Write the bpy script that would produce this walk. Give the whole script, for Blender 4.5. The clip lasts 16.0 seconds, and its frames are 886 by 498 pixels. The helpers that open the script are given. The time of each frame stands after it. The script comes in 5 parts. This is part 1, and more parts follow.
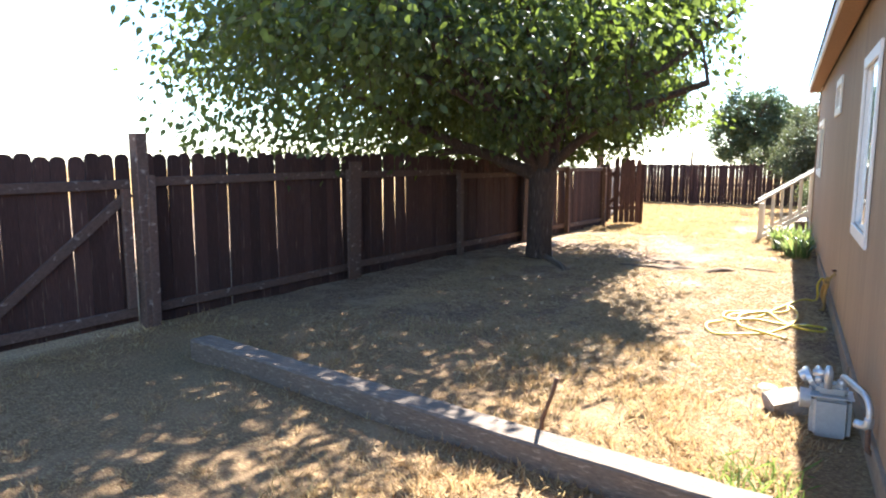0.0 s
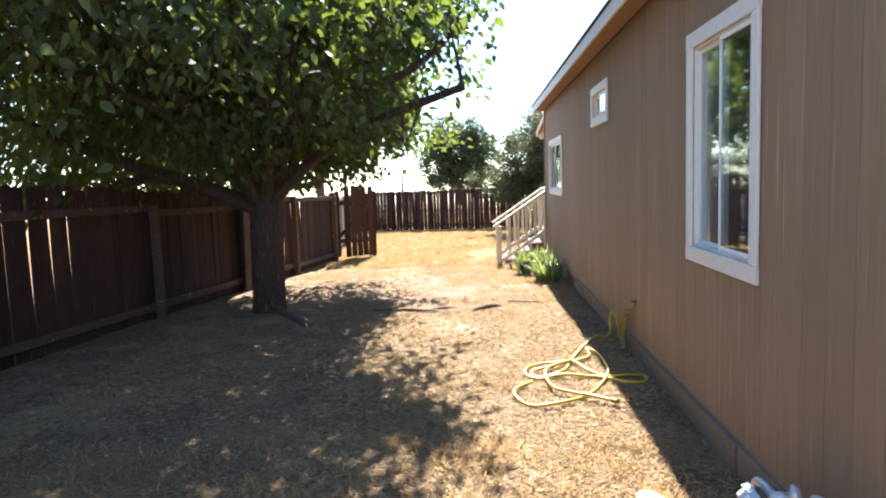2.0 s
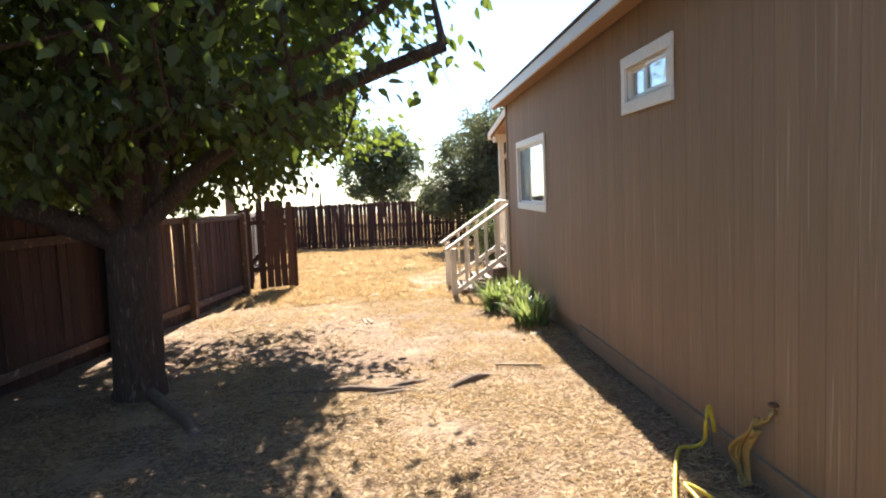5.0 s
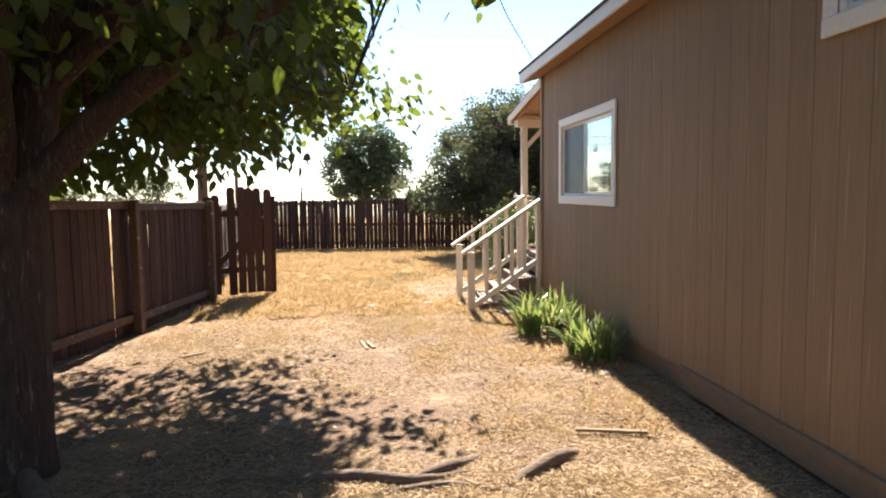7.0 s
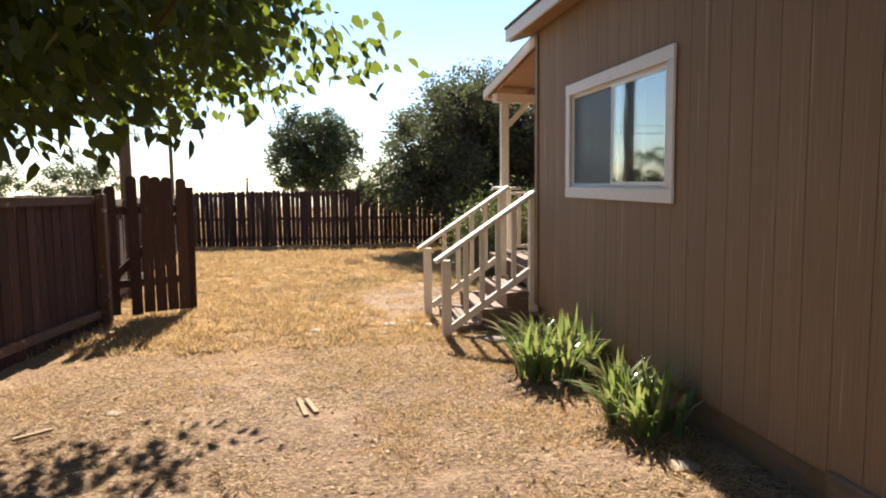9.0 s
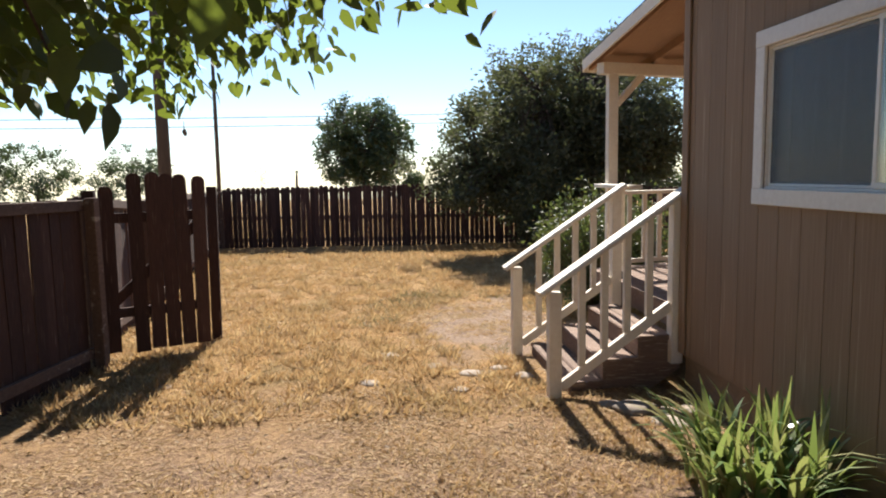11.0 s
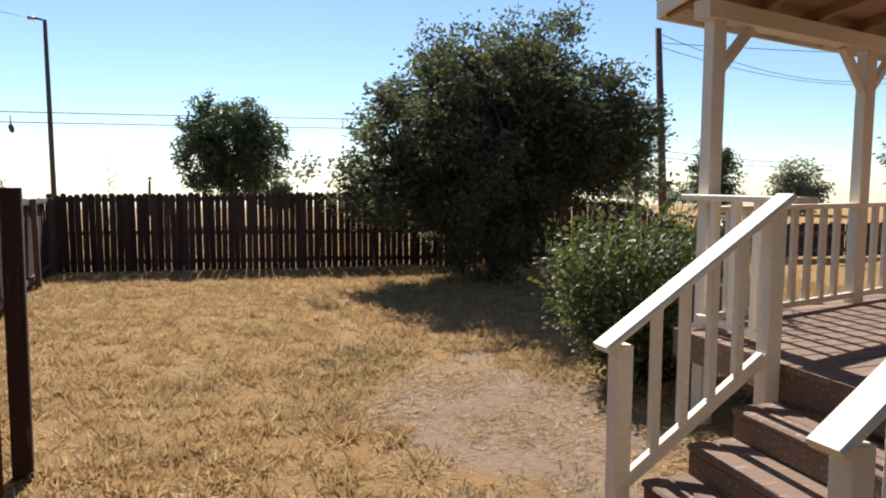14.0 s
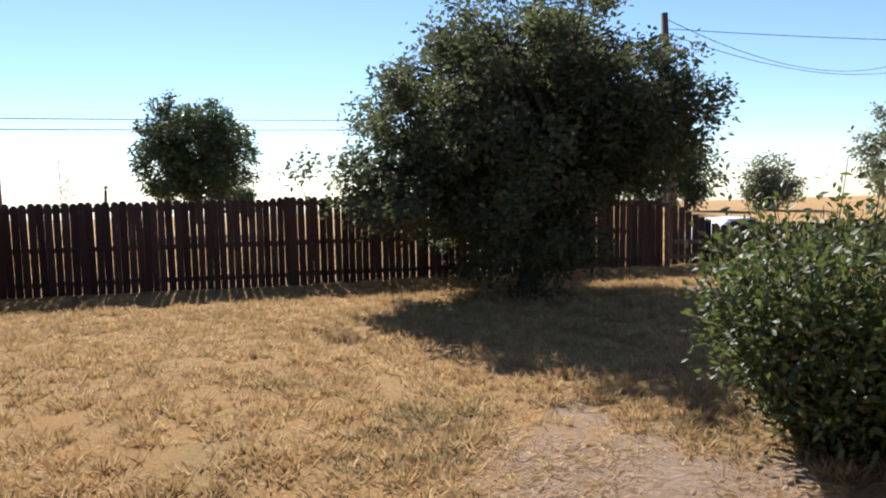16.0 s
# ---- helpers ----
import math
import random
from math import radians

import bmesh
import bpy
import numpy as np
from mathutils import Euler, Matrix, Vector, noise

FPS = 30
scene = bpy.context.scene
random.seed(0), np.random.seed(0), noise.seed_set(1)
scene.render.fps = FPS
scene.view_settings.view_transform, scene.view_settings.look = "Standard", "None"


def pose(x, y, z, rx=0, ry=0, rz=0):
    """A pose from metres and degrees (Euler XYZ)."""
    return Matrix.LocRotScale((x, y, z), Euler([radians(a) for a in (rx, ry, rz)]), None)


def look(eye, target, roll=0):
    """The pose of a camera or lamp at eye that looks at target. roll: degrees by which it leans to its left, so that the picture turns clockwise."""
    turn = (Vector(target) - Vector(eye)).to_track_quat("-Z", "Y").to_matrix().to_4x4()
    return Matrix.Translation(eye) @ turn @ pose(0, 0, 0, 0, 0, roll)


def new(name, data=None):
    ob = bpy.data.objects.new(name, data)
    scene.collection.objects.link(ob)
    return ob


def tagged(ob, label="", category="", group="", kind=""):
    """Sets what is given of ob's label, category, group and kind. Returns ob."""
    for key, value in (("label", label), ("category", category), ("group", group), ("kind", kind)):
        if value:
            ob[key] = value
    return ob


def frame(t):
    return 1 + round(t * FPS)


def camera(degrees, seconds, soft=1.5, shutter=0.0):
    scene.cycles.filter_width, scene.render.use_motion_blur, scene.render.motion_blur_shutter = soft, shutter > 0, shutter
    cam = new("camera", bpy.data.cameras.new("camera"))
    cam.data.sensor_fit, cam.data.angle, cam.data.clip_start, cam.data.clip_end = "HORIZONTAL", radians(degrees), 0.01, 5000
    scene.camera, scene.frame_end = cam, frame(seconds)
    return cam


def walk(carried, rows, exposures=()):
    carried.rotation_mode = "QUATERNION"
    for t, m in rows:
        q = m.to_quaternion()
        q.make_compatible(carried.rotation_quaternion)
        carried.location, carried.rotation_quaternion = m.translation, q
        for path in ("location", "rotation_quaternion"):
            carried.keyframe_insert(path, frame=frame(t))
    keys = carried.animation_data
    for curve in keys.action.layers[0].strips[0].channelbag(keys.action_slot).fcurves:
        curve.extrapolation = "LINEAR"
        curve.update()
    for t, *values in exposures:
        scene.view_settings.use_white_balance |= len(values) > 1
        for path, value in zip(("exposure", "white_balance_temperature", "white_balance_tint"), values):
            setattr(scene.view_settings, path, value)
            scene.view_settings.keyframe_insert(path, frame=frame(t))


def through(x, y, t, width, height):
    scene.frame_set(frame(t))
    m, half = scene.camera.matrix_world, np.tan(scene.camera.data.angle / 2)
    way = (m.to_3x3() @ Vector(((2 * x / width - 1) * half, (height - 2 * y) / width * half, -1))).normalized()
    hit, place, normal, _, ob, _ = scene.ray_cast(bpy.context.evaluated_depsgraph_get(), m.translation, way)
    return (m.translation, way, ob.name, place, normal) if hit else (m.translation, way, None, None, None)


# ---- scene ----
cam = camera(66.0, 16.0, soft=2.0)
PATH = [
    (0, (-0.521, -0.399, 1.851), (-1.408, 1.371, 1.568), 0.0),
    (0.5, (-0.811, 0.224, 1.803), (-1.416, 2.112, 1.534), -4.2),
    (1, (-1.04, 0.645, 1.763), (-1.411, 2.596, 1.528), -3.2),
    (1.5, (-1.181, 1.139, 1.775), (-1.464, 3.106, 1.55), -2.6),
    (2, (-1.334, 1.643, 1.745), (-1.445, 3.629, 1.543), -1.9),
    (2.5, (-1.455, 2.093, 1.745), (-1.431, 4.083, 1.545), -1.9),
    (3, (-1.513, 2.571, 1.779), (-1.466, 4.558, 1.564), -2.0),
    (3.5, (-1.594, 2.994, 1.854), (-1.488, 4.975, 1.601), -3.3),
    (4, (-1.652, 3.411, 1.825), (-1.509, 5.388, 1.556), -1.9),
    (4.2, (-1.643, 3.615, 1.828), (-1.524, 5.598, 1.602), -2.4),
    (6.3, (-2.221, 5.753, 1.603), (-2.036, 7.738, 1.436), -1.5),
    (6.5, (-2.201, 6.022, 1.58), (-2.021, 8.007, 1.411), -0.7),
    (7, (-2.158, 6.572, 1.581), (-1.971, 8.556, 1.412), -0.7),
    (7.5, (-2.156, 7.092, 1.579), (-1.955, 9.075, 1.409), -1.3),
    (8, (-2.102, 7.631, 1.548), (-1.867, 9.611, 1.391), -0.2),
    (8.5, (-2.101, 8.141, 1.548), (-1.807, 10.112, 1.374), 0.9),
    (9, (-2.111, 8.678, 1.578), (-1.783, 10.641, 1.379), -0.7),
    (9.5, (-2.085, 9.212, 1.585), (-1.82, 11.184, 1.385), 0.6),
    (9.7, (-2.067, 9.407, 1.605), (-1.843, 11.385, 1.409), 0.5),
    (11.8, (-2.342, 11.594, 1.63), (-2.152, 13.571, 1.399), -1.2),
    (12, (-2.383, 11.811, 1.577), (-2.179, 13.791, 1.378), -0.7),
    (12.5, (-2.485, 12.337, 1.583), (-2.255, 14.317, 1.428), 0.1),
    (13, (-2.604, 12.858, 1.575), (-2.286, 14.828, 1.43), -1.3),
    (13.5, (-2.689, 13.339, 1.56), (-2.219, 15.275, 1.381), -1.1),
    (14, (-2.742, 13.849, 1.56), (-2.166, 15.754, 1.369), 0.1),
    (14.5, (-2.82, 14.358, 1.578), (-2.151, 16.233, 1.391), -0.7),
    (15, (-2.889, 14.819, 1.564), (-2.17, 16.674, 1.36), -0.1),
    (15.5, (-2.987, 15.44, 1.501), (-2.428, 17.349, 1.296), -0.7),
    (16, (-3.054, 15.904, 1.511), (-2.378, 17.778, 1.328), -1.1),
]
# exposure follows the clip's own brightening and darkening
EXPO = [(0, 3.05, 5900, 8), (1, 2.75, 5950, 8), (2, 2.58, 6100, 9), (4, 2.38, 6250, 9), (7, 2.13, 6600, 11), (8, 1.85, 6700, 11), (9, 1.71, 6800, 12), (9.7, 1.55, 6650, 12), (12, 1.29, 6400, 11), (13.5, 1.12, 6300, 11), (15, 1.07, 6200, 11), (16, 1.22, 6000, 12)]
walk(cam, [(t, look(e, g, r)) for t, e, g, r in PATH], EXPO)

# ---- world and sun ----
SUN_DIR = Vector((0.04, 1.25, 1.0)).normalized()
world = bpy.data.worlds.new("world")
scene.world = world
world.use_nodes = True
wn = world.node_tree.nodes
sky = wn.new("ShaderNodeTexSky")
sky.sky_type = "NISHITA"
sky.sun_disc = False
sky.sun_elevation = math.asin(SUN_DIR.z)
sky.sun_rotation = math.atan2(SUN_DIR.x, SUN_DIR.y)
sky.dust_density = 0.05
sky.altitude = 800
sky.ozone_density = 3.0
sky.air_density = 1.0
wn["Background"].inputs["Strength"].default_value = 0.066
world.node_tree.links.new(sky.outputs[0], wn["Background"].inputs["Color"])
sun_data = bpy.data.lights.new("sun", "SUN")
sun_data.energy, sun_data.angle, sun_data.color = 5.0, radians(0.55), (1.0, 0.93, 0.82)
sun = new("sun", sun_data)
sun.matrix_world = look(SUN_DIR * 50, (0, 0, 0))


# ---- materials ----
def node(nt, kind, **values):
    n = nt.nodes.new(kind)
    for key, v in values.items():
        key = key.replace("_", " ")
        if hasattr(v, "is_output"):
            nt.links.new(v, n.inputs[key])
        else:
            n.inputs[key].default_value = v
    return n


def calc(nt, op, a, b=0.0, clamp=False):
    n = nt.nodes.new("ShaderNodeMath")
    n.operation, n.use_clamp = op, clamp
    for i, v in enumerate((a, b)):
        if hasattr(v, "is_output"):
            nt.links.new(v, n.inputs[i])
        else:
            n.inputs[i].default_value = v
    return n.outputs[0]


def blend(nt, fac, a, b):
    n = nt.nodes.new("ShaderNodeMix")
    n.data_type = "RGBA"
    for i, v in ((0, fac), (6, a), (7, b)):
        if hasattr(v, "is_output"):
            nt.links.new(v, n.inputs[i])
        else:
            n.inputs[i].default_value = v if i == 0 else (*v, 1)
    return n.outputs[2]


def grain(nt, scale, stretch=(1, 1, 1), detail=4.0, rough=0.6, w=None):
    """Noise in world metres, stretched."""
    g = nt.nodes.new("ShaderNodeNewGeometry")
    m = nt.nodes.new("ShaderNodeMapping")
    m.inputs["Scale"].default_value = stretch
    nt.links.new(g.outputs["Position"], m.inputs["Vector"])
    t = node(nt, "ShaderNodeTexNoise", Vector=m.outputs[0], Scale=scale, Detail=detail, Roughness=rough)
    return t.outputs["Fac"]


def ramp(nt, fac, lo, hi):
    n = nt.nodes.new("ShaderNodeMapRange")
    n.clamp = True
    nt.links.new(fac, n.inputs[0])
    n.inputs[1].default_value, n.inputs[2].default_value = lo, hi
    return n.outputs[0]


def start(name):
    m = bpy.data.materials.new(name)
    m.use_nodes = True
    return m, m.node_tree, m.node_tree.nodes["Principled BSDF"]


def surface(name, base, dark, rough=0.8, fine=60.0, coarse=3.0, stretch=(1, 1, 1), bump=0.3, vary=0.25, worn=None, wear=0.62, metal=0.0, spec=0.3, depth=0.004):
    """Two scales of colour variation, random tone by piece, wear patches and fine relief."""
    m, nt, p = start(name)
    f = grain(nt, fine, stretch)
    c = grain(nt, coarse, tuple(0.35 + 0.65 * s if s < 1 else s ** 0.5 for s in stretch))
    col = blend(nt, ramp(nt, f, 0.3, 0.7), dark, base)
    col = blend(nt, calc(nt, "MULTIPLY", ramp(nt, c, 0.35, 0.7), 0.6), col, tuple(0.5 * a + 0.5 * b for a, b in zip(base, dark)))
    if worn:
        col = blend(nt, calc(nt, "MULTIPLY", ramp(nt, grain(nt, coarse * 5, stretch), wear, wear + 0.08), 0.8), col, worn)
    info = nt.nodes.new("ShaderNodeObjectInfo")
    bright = calc(nt, "ADD", calc(nt, "MULTIPLY", info.outputs["Random"], vary), 1 - vary / 2)
    h = node(nt, "ShaderNodeHueSaturation", Color=col, Value=bright)
    nt.links.new(h.outputs[0], p.inputs["Base Color"])
    p.inputs["Roughness"].default_value = rough
    p.inputs["Metallic"].default_value = metal
    p.inputs["Specular IOR Level"].default_value = spec
    b = node(nt, "ShaderNodeBump", Height=f, Strength=bump, Distance=depth)
    nt.links.new(b.outputs[0], p.inputs["Normal"])
    return m


def foliage(name, colours, rough=0.45, through=0.4, glow=(0.35, 0.5, 0.06), clump_shade=None):
    """Leaves: colour by leaf, light through the blade."""
    m, nt, p = start(name)
    g = nt.nodes.new("ShaderNodeNewGeometry")
    r = nt.nodes.new("ShaderNodeValToRGB")
    el = r.color_ramp.elements
    el[0].position, el[0].color = 0, (*colours[0], 1)
    el[1].position, el[1].color = 1, (*colours[-1], 1)
    for i, c in enumerate(colours[1:-1], 1):
        e = el.new(i / (len(colours) - 1))
        e.color = (*c, 1)
    nt.links.new(g.outputs["Random Per Island"], r.inputs[0])
    n = grain(nt, 90, detail=2)
    col = blend(nt, calc(nt, "MULTIPLY", ramp(nt, n, 0.4, 0.8), 0.35), r.outputs[0], tuple(c * 0.6 for c in colours[0]))
    tint = r.outputs[0]
    if clump_shade:
        # spot: shade between grass clumps put into the colour; wide: broad olive tone
        spot = calc(nt, "MULTIPLY", ramp(nt, grain(nt, 5.0, detail=4), 0.44, 0.58), 0.65)
        wide = calc(nt, "MULTIPLY", ramp(nt, grain(nt, 0.9, detail=3), 0.5, 0.68), 0.4)
        tint = blend(nt, wide, blend(nt, spot, tint, clump_shade), (0.24, 0.19, 0.09))
        col = blend(nt, wide, blend(nt, spot, col, clump_shade), (0.24, 0.19, 0.09))
    nt.links.new(col, p.inputs["Base Color"])
    p.inputs["Roughness"].default_value = rough
    t = nt.nodes.new("ShaderNodeBsdfTranslucent")
    nt.links.new(blend(nt, 0.3 if clump_shade else 0.55, tint, glow), t.inputs[0])
    mix = nt.nodes.new("ShaderNodeMixShader")
    mix.inputs[0].default_value = through
    nt.links.new(p.outputs[0], mix.inputs[1])
    nt.links.new(t.outputs[0], mix.inputs[2])
    nt.links.new(mix.outputs[0], nt.nodes["Material Output"].inputs[0])
    return m


M_SIDING = surface("tan_siding", (0.31, 0.208, 0.132), (0.23, 0.15, 0.092), 0.75, 18, 1.2, (5, 5, 0.15), 0.3, 0.12, (0.42, 0.31, 0.215), 0.62)
M_SKIRT = surface("tan_skirting", (0.27, 0.19, 0.125), (0.19, 0.13, 0.085), 0.85, 40, 2.0, (1, 0.3, 1), 0.4, 0.2, (0.16, 0.12, 0.085), 0.58)
M_TRIM = surface("white_trim_paint", (0.80, 0.77, 0.73), (0.70, 0.66, 0.62), 0.5, 30, 4, (1, 1, 1), 0.12, 0.06, (0.55, 0.5, 0.45), 0.7)
M_RAIL = surface("cream_paint", (0.76, 0.69, 0.58), (0.66, 0.58, 0.47), 0.6, 30, 3, (1, 1, 1), 0.2, 0.08, (0.42, 0.34, 0.25), 0.68)
M_FENCE = surface("brown_fence_wood", (0.08, 0.04, 0.031), (0.037, 0.02, 0.016), 0.9, 30, 2, (5, 5, 0.3), 0.6, 0.6, (0.17, 0.11, 0.085), 0.62)
M_FENCE_RAIL = surface("weathered_rail_wood", (0.15, 0.094, 0.07), (0.08, 0.05, 0.038), 0.9, 40, 3, (1, 0.6, 1), 0.5, 0.4, (0.32, 0.25, 0.2), 0.6)
M_TIMBER = surface("grey_timber", (0.22, 0.165, 0.125), (0.11, 0.08, 0.058), 0.9, 25, 3, (0.4, 4, 4), 0.8, 0.2, (0.32, 0.25, 0.19), 0.56, depth=0.01)
M_DECK = surface("worn_deck_wood", (0.235, 0.155, 0.112), (0.14, 0.09, 0.065), 0.85, 30, 3, (0.5, 4, 4), 0.5, 0.35, (0.38, 0.3, 0.24), 0.58)
M_SOFFIT = surface("brown_plywood", (0.33, 0.2, 0.125), (0.25, 0.15, 0.09), 0.85, 25, 2, (4, 0.4, 1), 0.3, 0.15)
M_SHINGLE = surface("dark_shingle", (0.10, 0.095, 0.095), (0.055, 0.052, 0.052), 0.95, 150, 4, (1, 1, 1), 0.8, 0.4)
M_VINYL = surface("white_vinyl", (0.78, 0.78, 0.77), (0.72, 0.72, 0.7), 0.35, 20, 3, (1, 1, 1), 0.05, 0.04)
M_BARK = surface("grey_brown_bark", (0.115, 0.076, 0.058), (0.045, 0.031, 0.025), 0.95, 18, 3, (3, 3, 0.5), 1.0, 0.15, (0.24, 0.18, 0.14), 0.6, depth=0.03)
M_ROOT = surface("exposed_root_bark", (0.25, 0.18, 0.13), (0.12, 0.08, 0.06), 0.95, 30, 5, (0.5, 3, 3), 0.9, 0.1, depth=0.02)
M_HOSE = surface("yellow_hose", (0.62, 0.47, 0.05), (0.52, 0.38, 0.04), 0.45, 40, 6, (1, 1, 1), 0.1, 0.05, (0.4, 0.3, 0.1), 0.66)
M_OLDHOSE = surface("faded_hose", (0.36, 0.24, 0.08), (0.24, 0.155, 0.06), 0.6, 40, 6)
M_METER = surface("grey_meter_paint", (0.42, 0.43, 0.43), (0.33, 0.34, 0.34), 0.5, 50, 6, (1, 1, 1), 0.15, 0.1, (0.28, 0.24, 0.2), 0.66, metal=0.2)
M_GALV = surface("galvanised_pipe", (0.6, 0.61, 0.62), (0.45, 0.46, 0.47), 0.4, 60, 8, (1, 1, 1), 0.15, 0.1, metal=0.6)
M_BRASS = surface("old_brass", (0.42, 0.3, 0.12), (0.28, 0.19, 0.07), 0.45, 60, 8, (1, 1, 1), 0.15, 0.1, metal=0.8)
M_RUST = surface("rusty_iron", (0.18, 0.095, 0.055), (0.09, 0.05, 0.035), 0.9, 60, 8, (1, 1, 1), 0.5, 0.1)
M_POLE = surface("utility_pole_wood", (0.10, 0.075, 0.06), (0.06, 0.045, 0.036), 0.9, 12, 1, (4, 4, 0.2), 0.5, 0.2)
M_WIRE = surface("black_cable", (0.03, 0.03, 0.032), (0.02, 0.02, 0.02), 0.6)
M_STONE = surface("pale_stone", (0.36, 0.30, 0.24), (0.25, 0.2, 0.155), 0.9, 30, 6, (1, 1, 1), 0.6, 0.3, (0.5, 0.46, 0.4), 0.6, depth=0.01)
M_INSIDE = surface("room_paint", (0.35, 0.33, 0.3), (0.3, 0.28, 0.26), 0.9, 20, 2)
M_DRAPE = surface("brown_grey_drape", (0.24, 0.22, 0.19), (0.17, 0.155, 0.135), 0.9, 60, 4)
M_SCRAP = surface("pale_split_wood", (0.36, 0.26, 0.16), (0.22, 0.15, 0.09), 0.9, 40, 4, (0.6, 4, 4), 0.6, 0.3)
M_CARPAINT = surface("white_car_paint", (0.78, 0.79, 0.8), (0.76, 0.77, 0.78), 0.25, 10, 2, bump=0.0, vary=0.02, spec=0.5)
M_RUBBER = surface("black_rubber", (0.025, 0.025, 0.025), (0.018, 0.018, 0.018), 0.8)
M_MULBERRY = foliage("mulberry_leaf", [(0.03, 0.036, 0.015), (0.03, 0.05, 0.017), (0.052, 0.076, 0.022), (0.1, 0.125, 0.034)], 0.65, 0.3, (0.34, 0.44, 0.05))
M_BIGLEAF = foliage("dark_evergreen_leaf", [(0.045, 0.052, 0.027), (0.068, 0.075, 0.038), (0.11, 0.108, 0.06)], 0.72, 0.3, (0.17, 0.2, 0.07))
M_OAK = foliage("oak_leaf", [(0.03, 0.05, 0.022), (0.045, 0.065, 0.03), (0.06, 0.085, 0.035)], 0.5, 0.25, (0.12, 0.18, 0.05))
M_EUC = foliage("eucalyptus_leaf", [(0.13, 0.145, 0.09), (0.16, 0.17, 0.11), (0.2, 0.2, 0.13)], 0.5, 0.35, (0.2, 0.22, 0.1))
M_BUSH = foliage("glossy_shrub_leaf", [(0.032, 0.058, 0.02), (0.05, 0.082, 0.028), (0.08, 0.11, 0.036), (0.17, 0.12, 0.05)], 0.6, 0.23, (0.25, 0.31, 0.07))
M_IRIS = foliage("iris_leaf", [(0.055, 0.11, 0.045), (0.075, 0.14, 0.05), (0.11, 0.18, 0.065), (0.32, 0.28, 0.14)], 0.32, 0.3, (0.38, 0.48, 0.1))
M_STRAW = foliage("dry_grass", [(0.33, 0.205, 0.1), (0.53, 0.36, 0.175), (0.68, 0.52, 0.29), (0.27, 0.205, 0.11)], 0.8, 0.35, (0.7, 0.5, 0.23), (0.31, 0.165, 0.062))
M_LITTER = foliage("leaf_litter", [(0.1, 0.06, 0.035), (0.26, 0.17, 0.09), (0.48, 0.37, 0.2), (0.15, 0.09, 0.05)], 0.8, 0.15, (0.4, 0.25, 0.1))
M_PALESTRAW = foliage("pale_straw", [(0.27, 0.17, 0.095), (0.5, 0.34, 0.18), (0.66, 0.48, 0.26), (0.17, 0.105, 0.065)], 0.8, 0.2, (0.6, 0.45, 0.22))
M_WEED = foliage("dull_olive_weed", [(0.13, 0.12, 0.065), (0.2, 0.17, 0.09), (0.3, 0.23, 0.12)], 0.7, 0.3, (0.35, 0.3, 0.13))
M_GREENGRASS = foliage("green_grass", [(0.1, 0.15, 0.04), (0.16, 0.2, 0.06)], 0.6, 0.35, (0.35, 0.45, 0.08))


def glass_material():
    m, nt, p = start("window_glass")
    p.inputs["Base Color"].default_value = (0.93, 0.97, 0.96, 1)
    p.inputs["Roughness"].default_value = 0.02
    p.inputs["Transmission Weight"].default_value = 1.0
    p.inputs["IOR"].default_value = 1.5
    n = grain(nt, 2.5, detail=1)
    b = node(nt, "ShaderNodeBump", Height=n, Strength=0.03, Distance=0.01)
    nt.links.new(b.outputs[0], p.inputs["Normal"])
    return m


M_GLASS = glass_material()


def screen_material():
    """Dark woven mesh that lets about half of the light through."""
    m, nt, p = start("insect_mesh")
    p.inputs["Base Color"].default_value = (0.1, 0.11, 0.12, 1)
    p.inputs["Roughness"].default_value = 0.6
    n = grain(nt, 900, detail=1)
    nt.links.new(calc(nt, "ADD", calc(nt, "MULTIPLY", n, 0.3), 0.4), p.inputs["Alpha"])
    return m


M_SCREEN = screen_material()


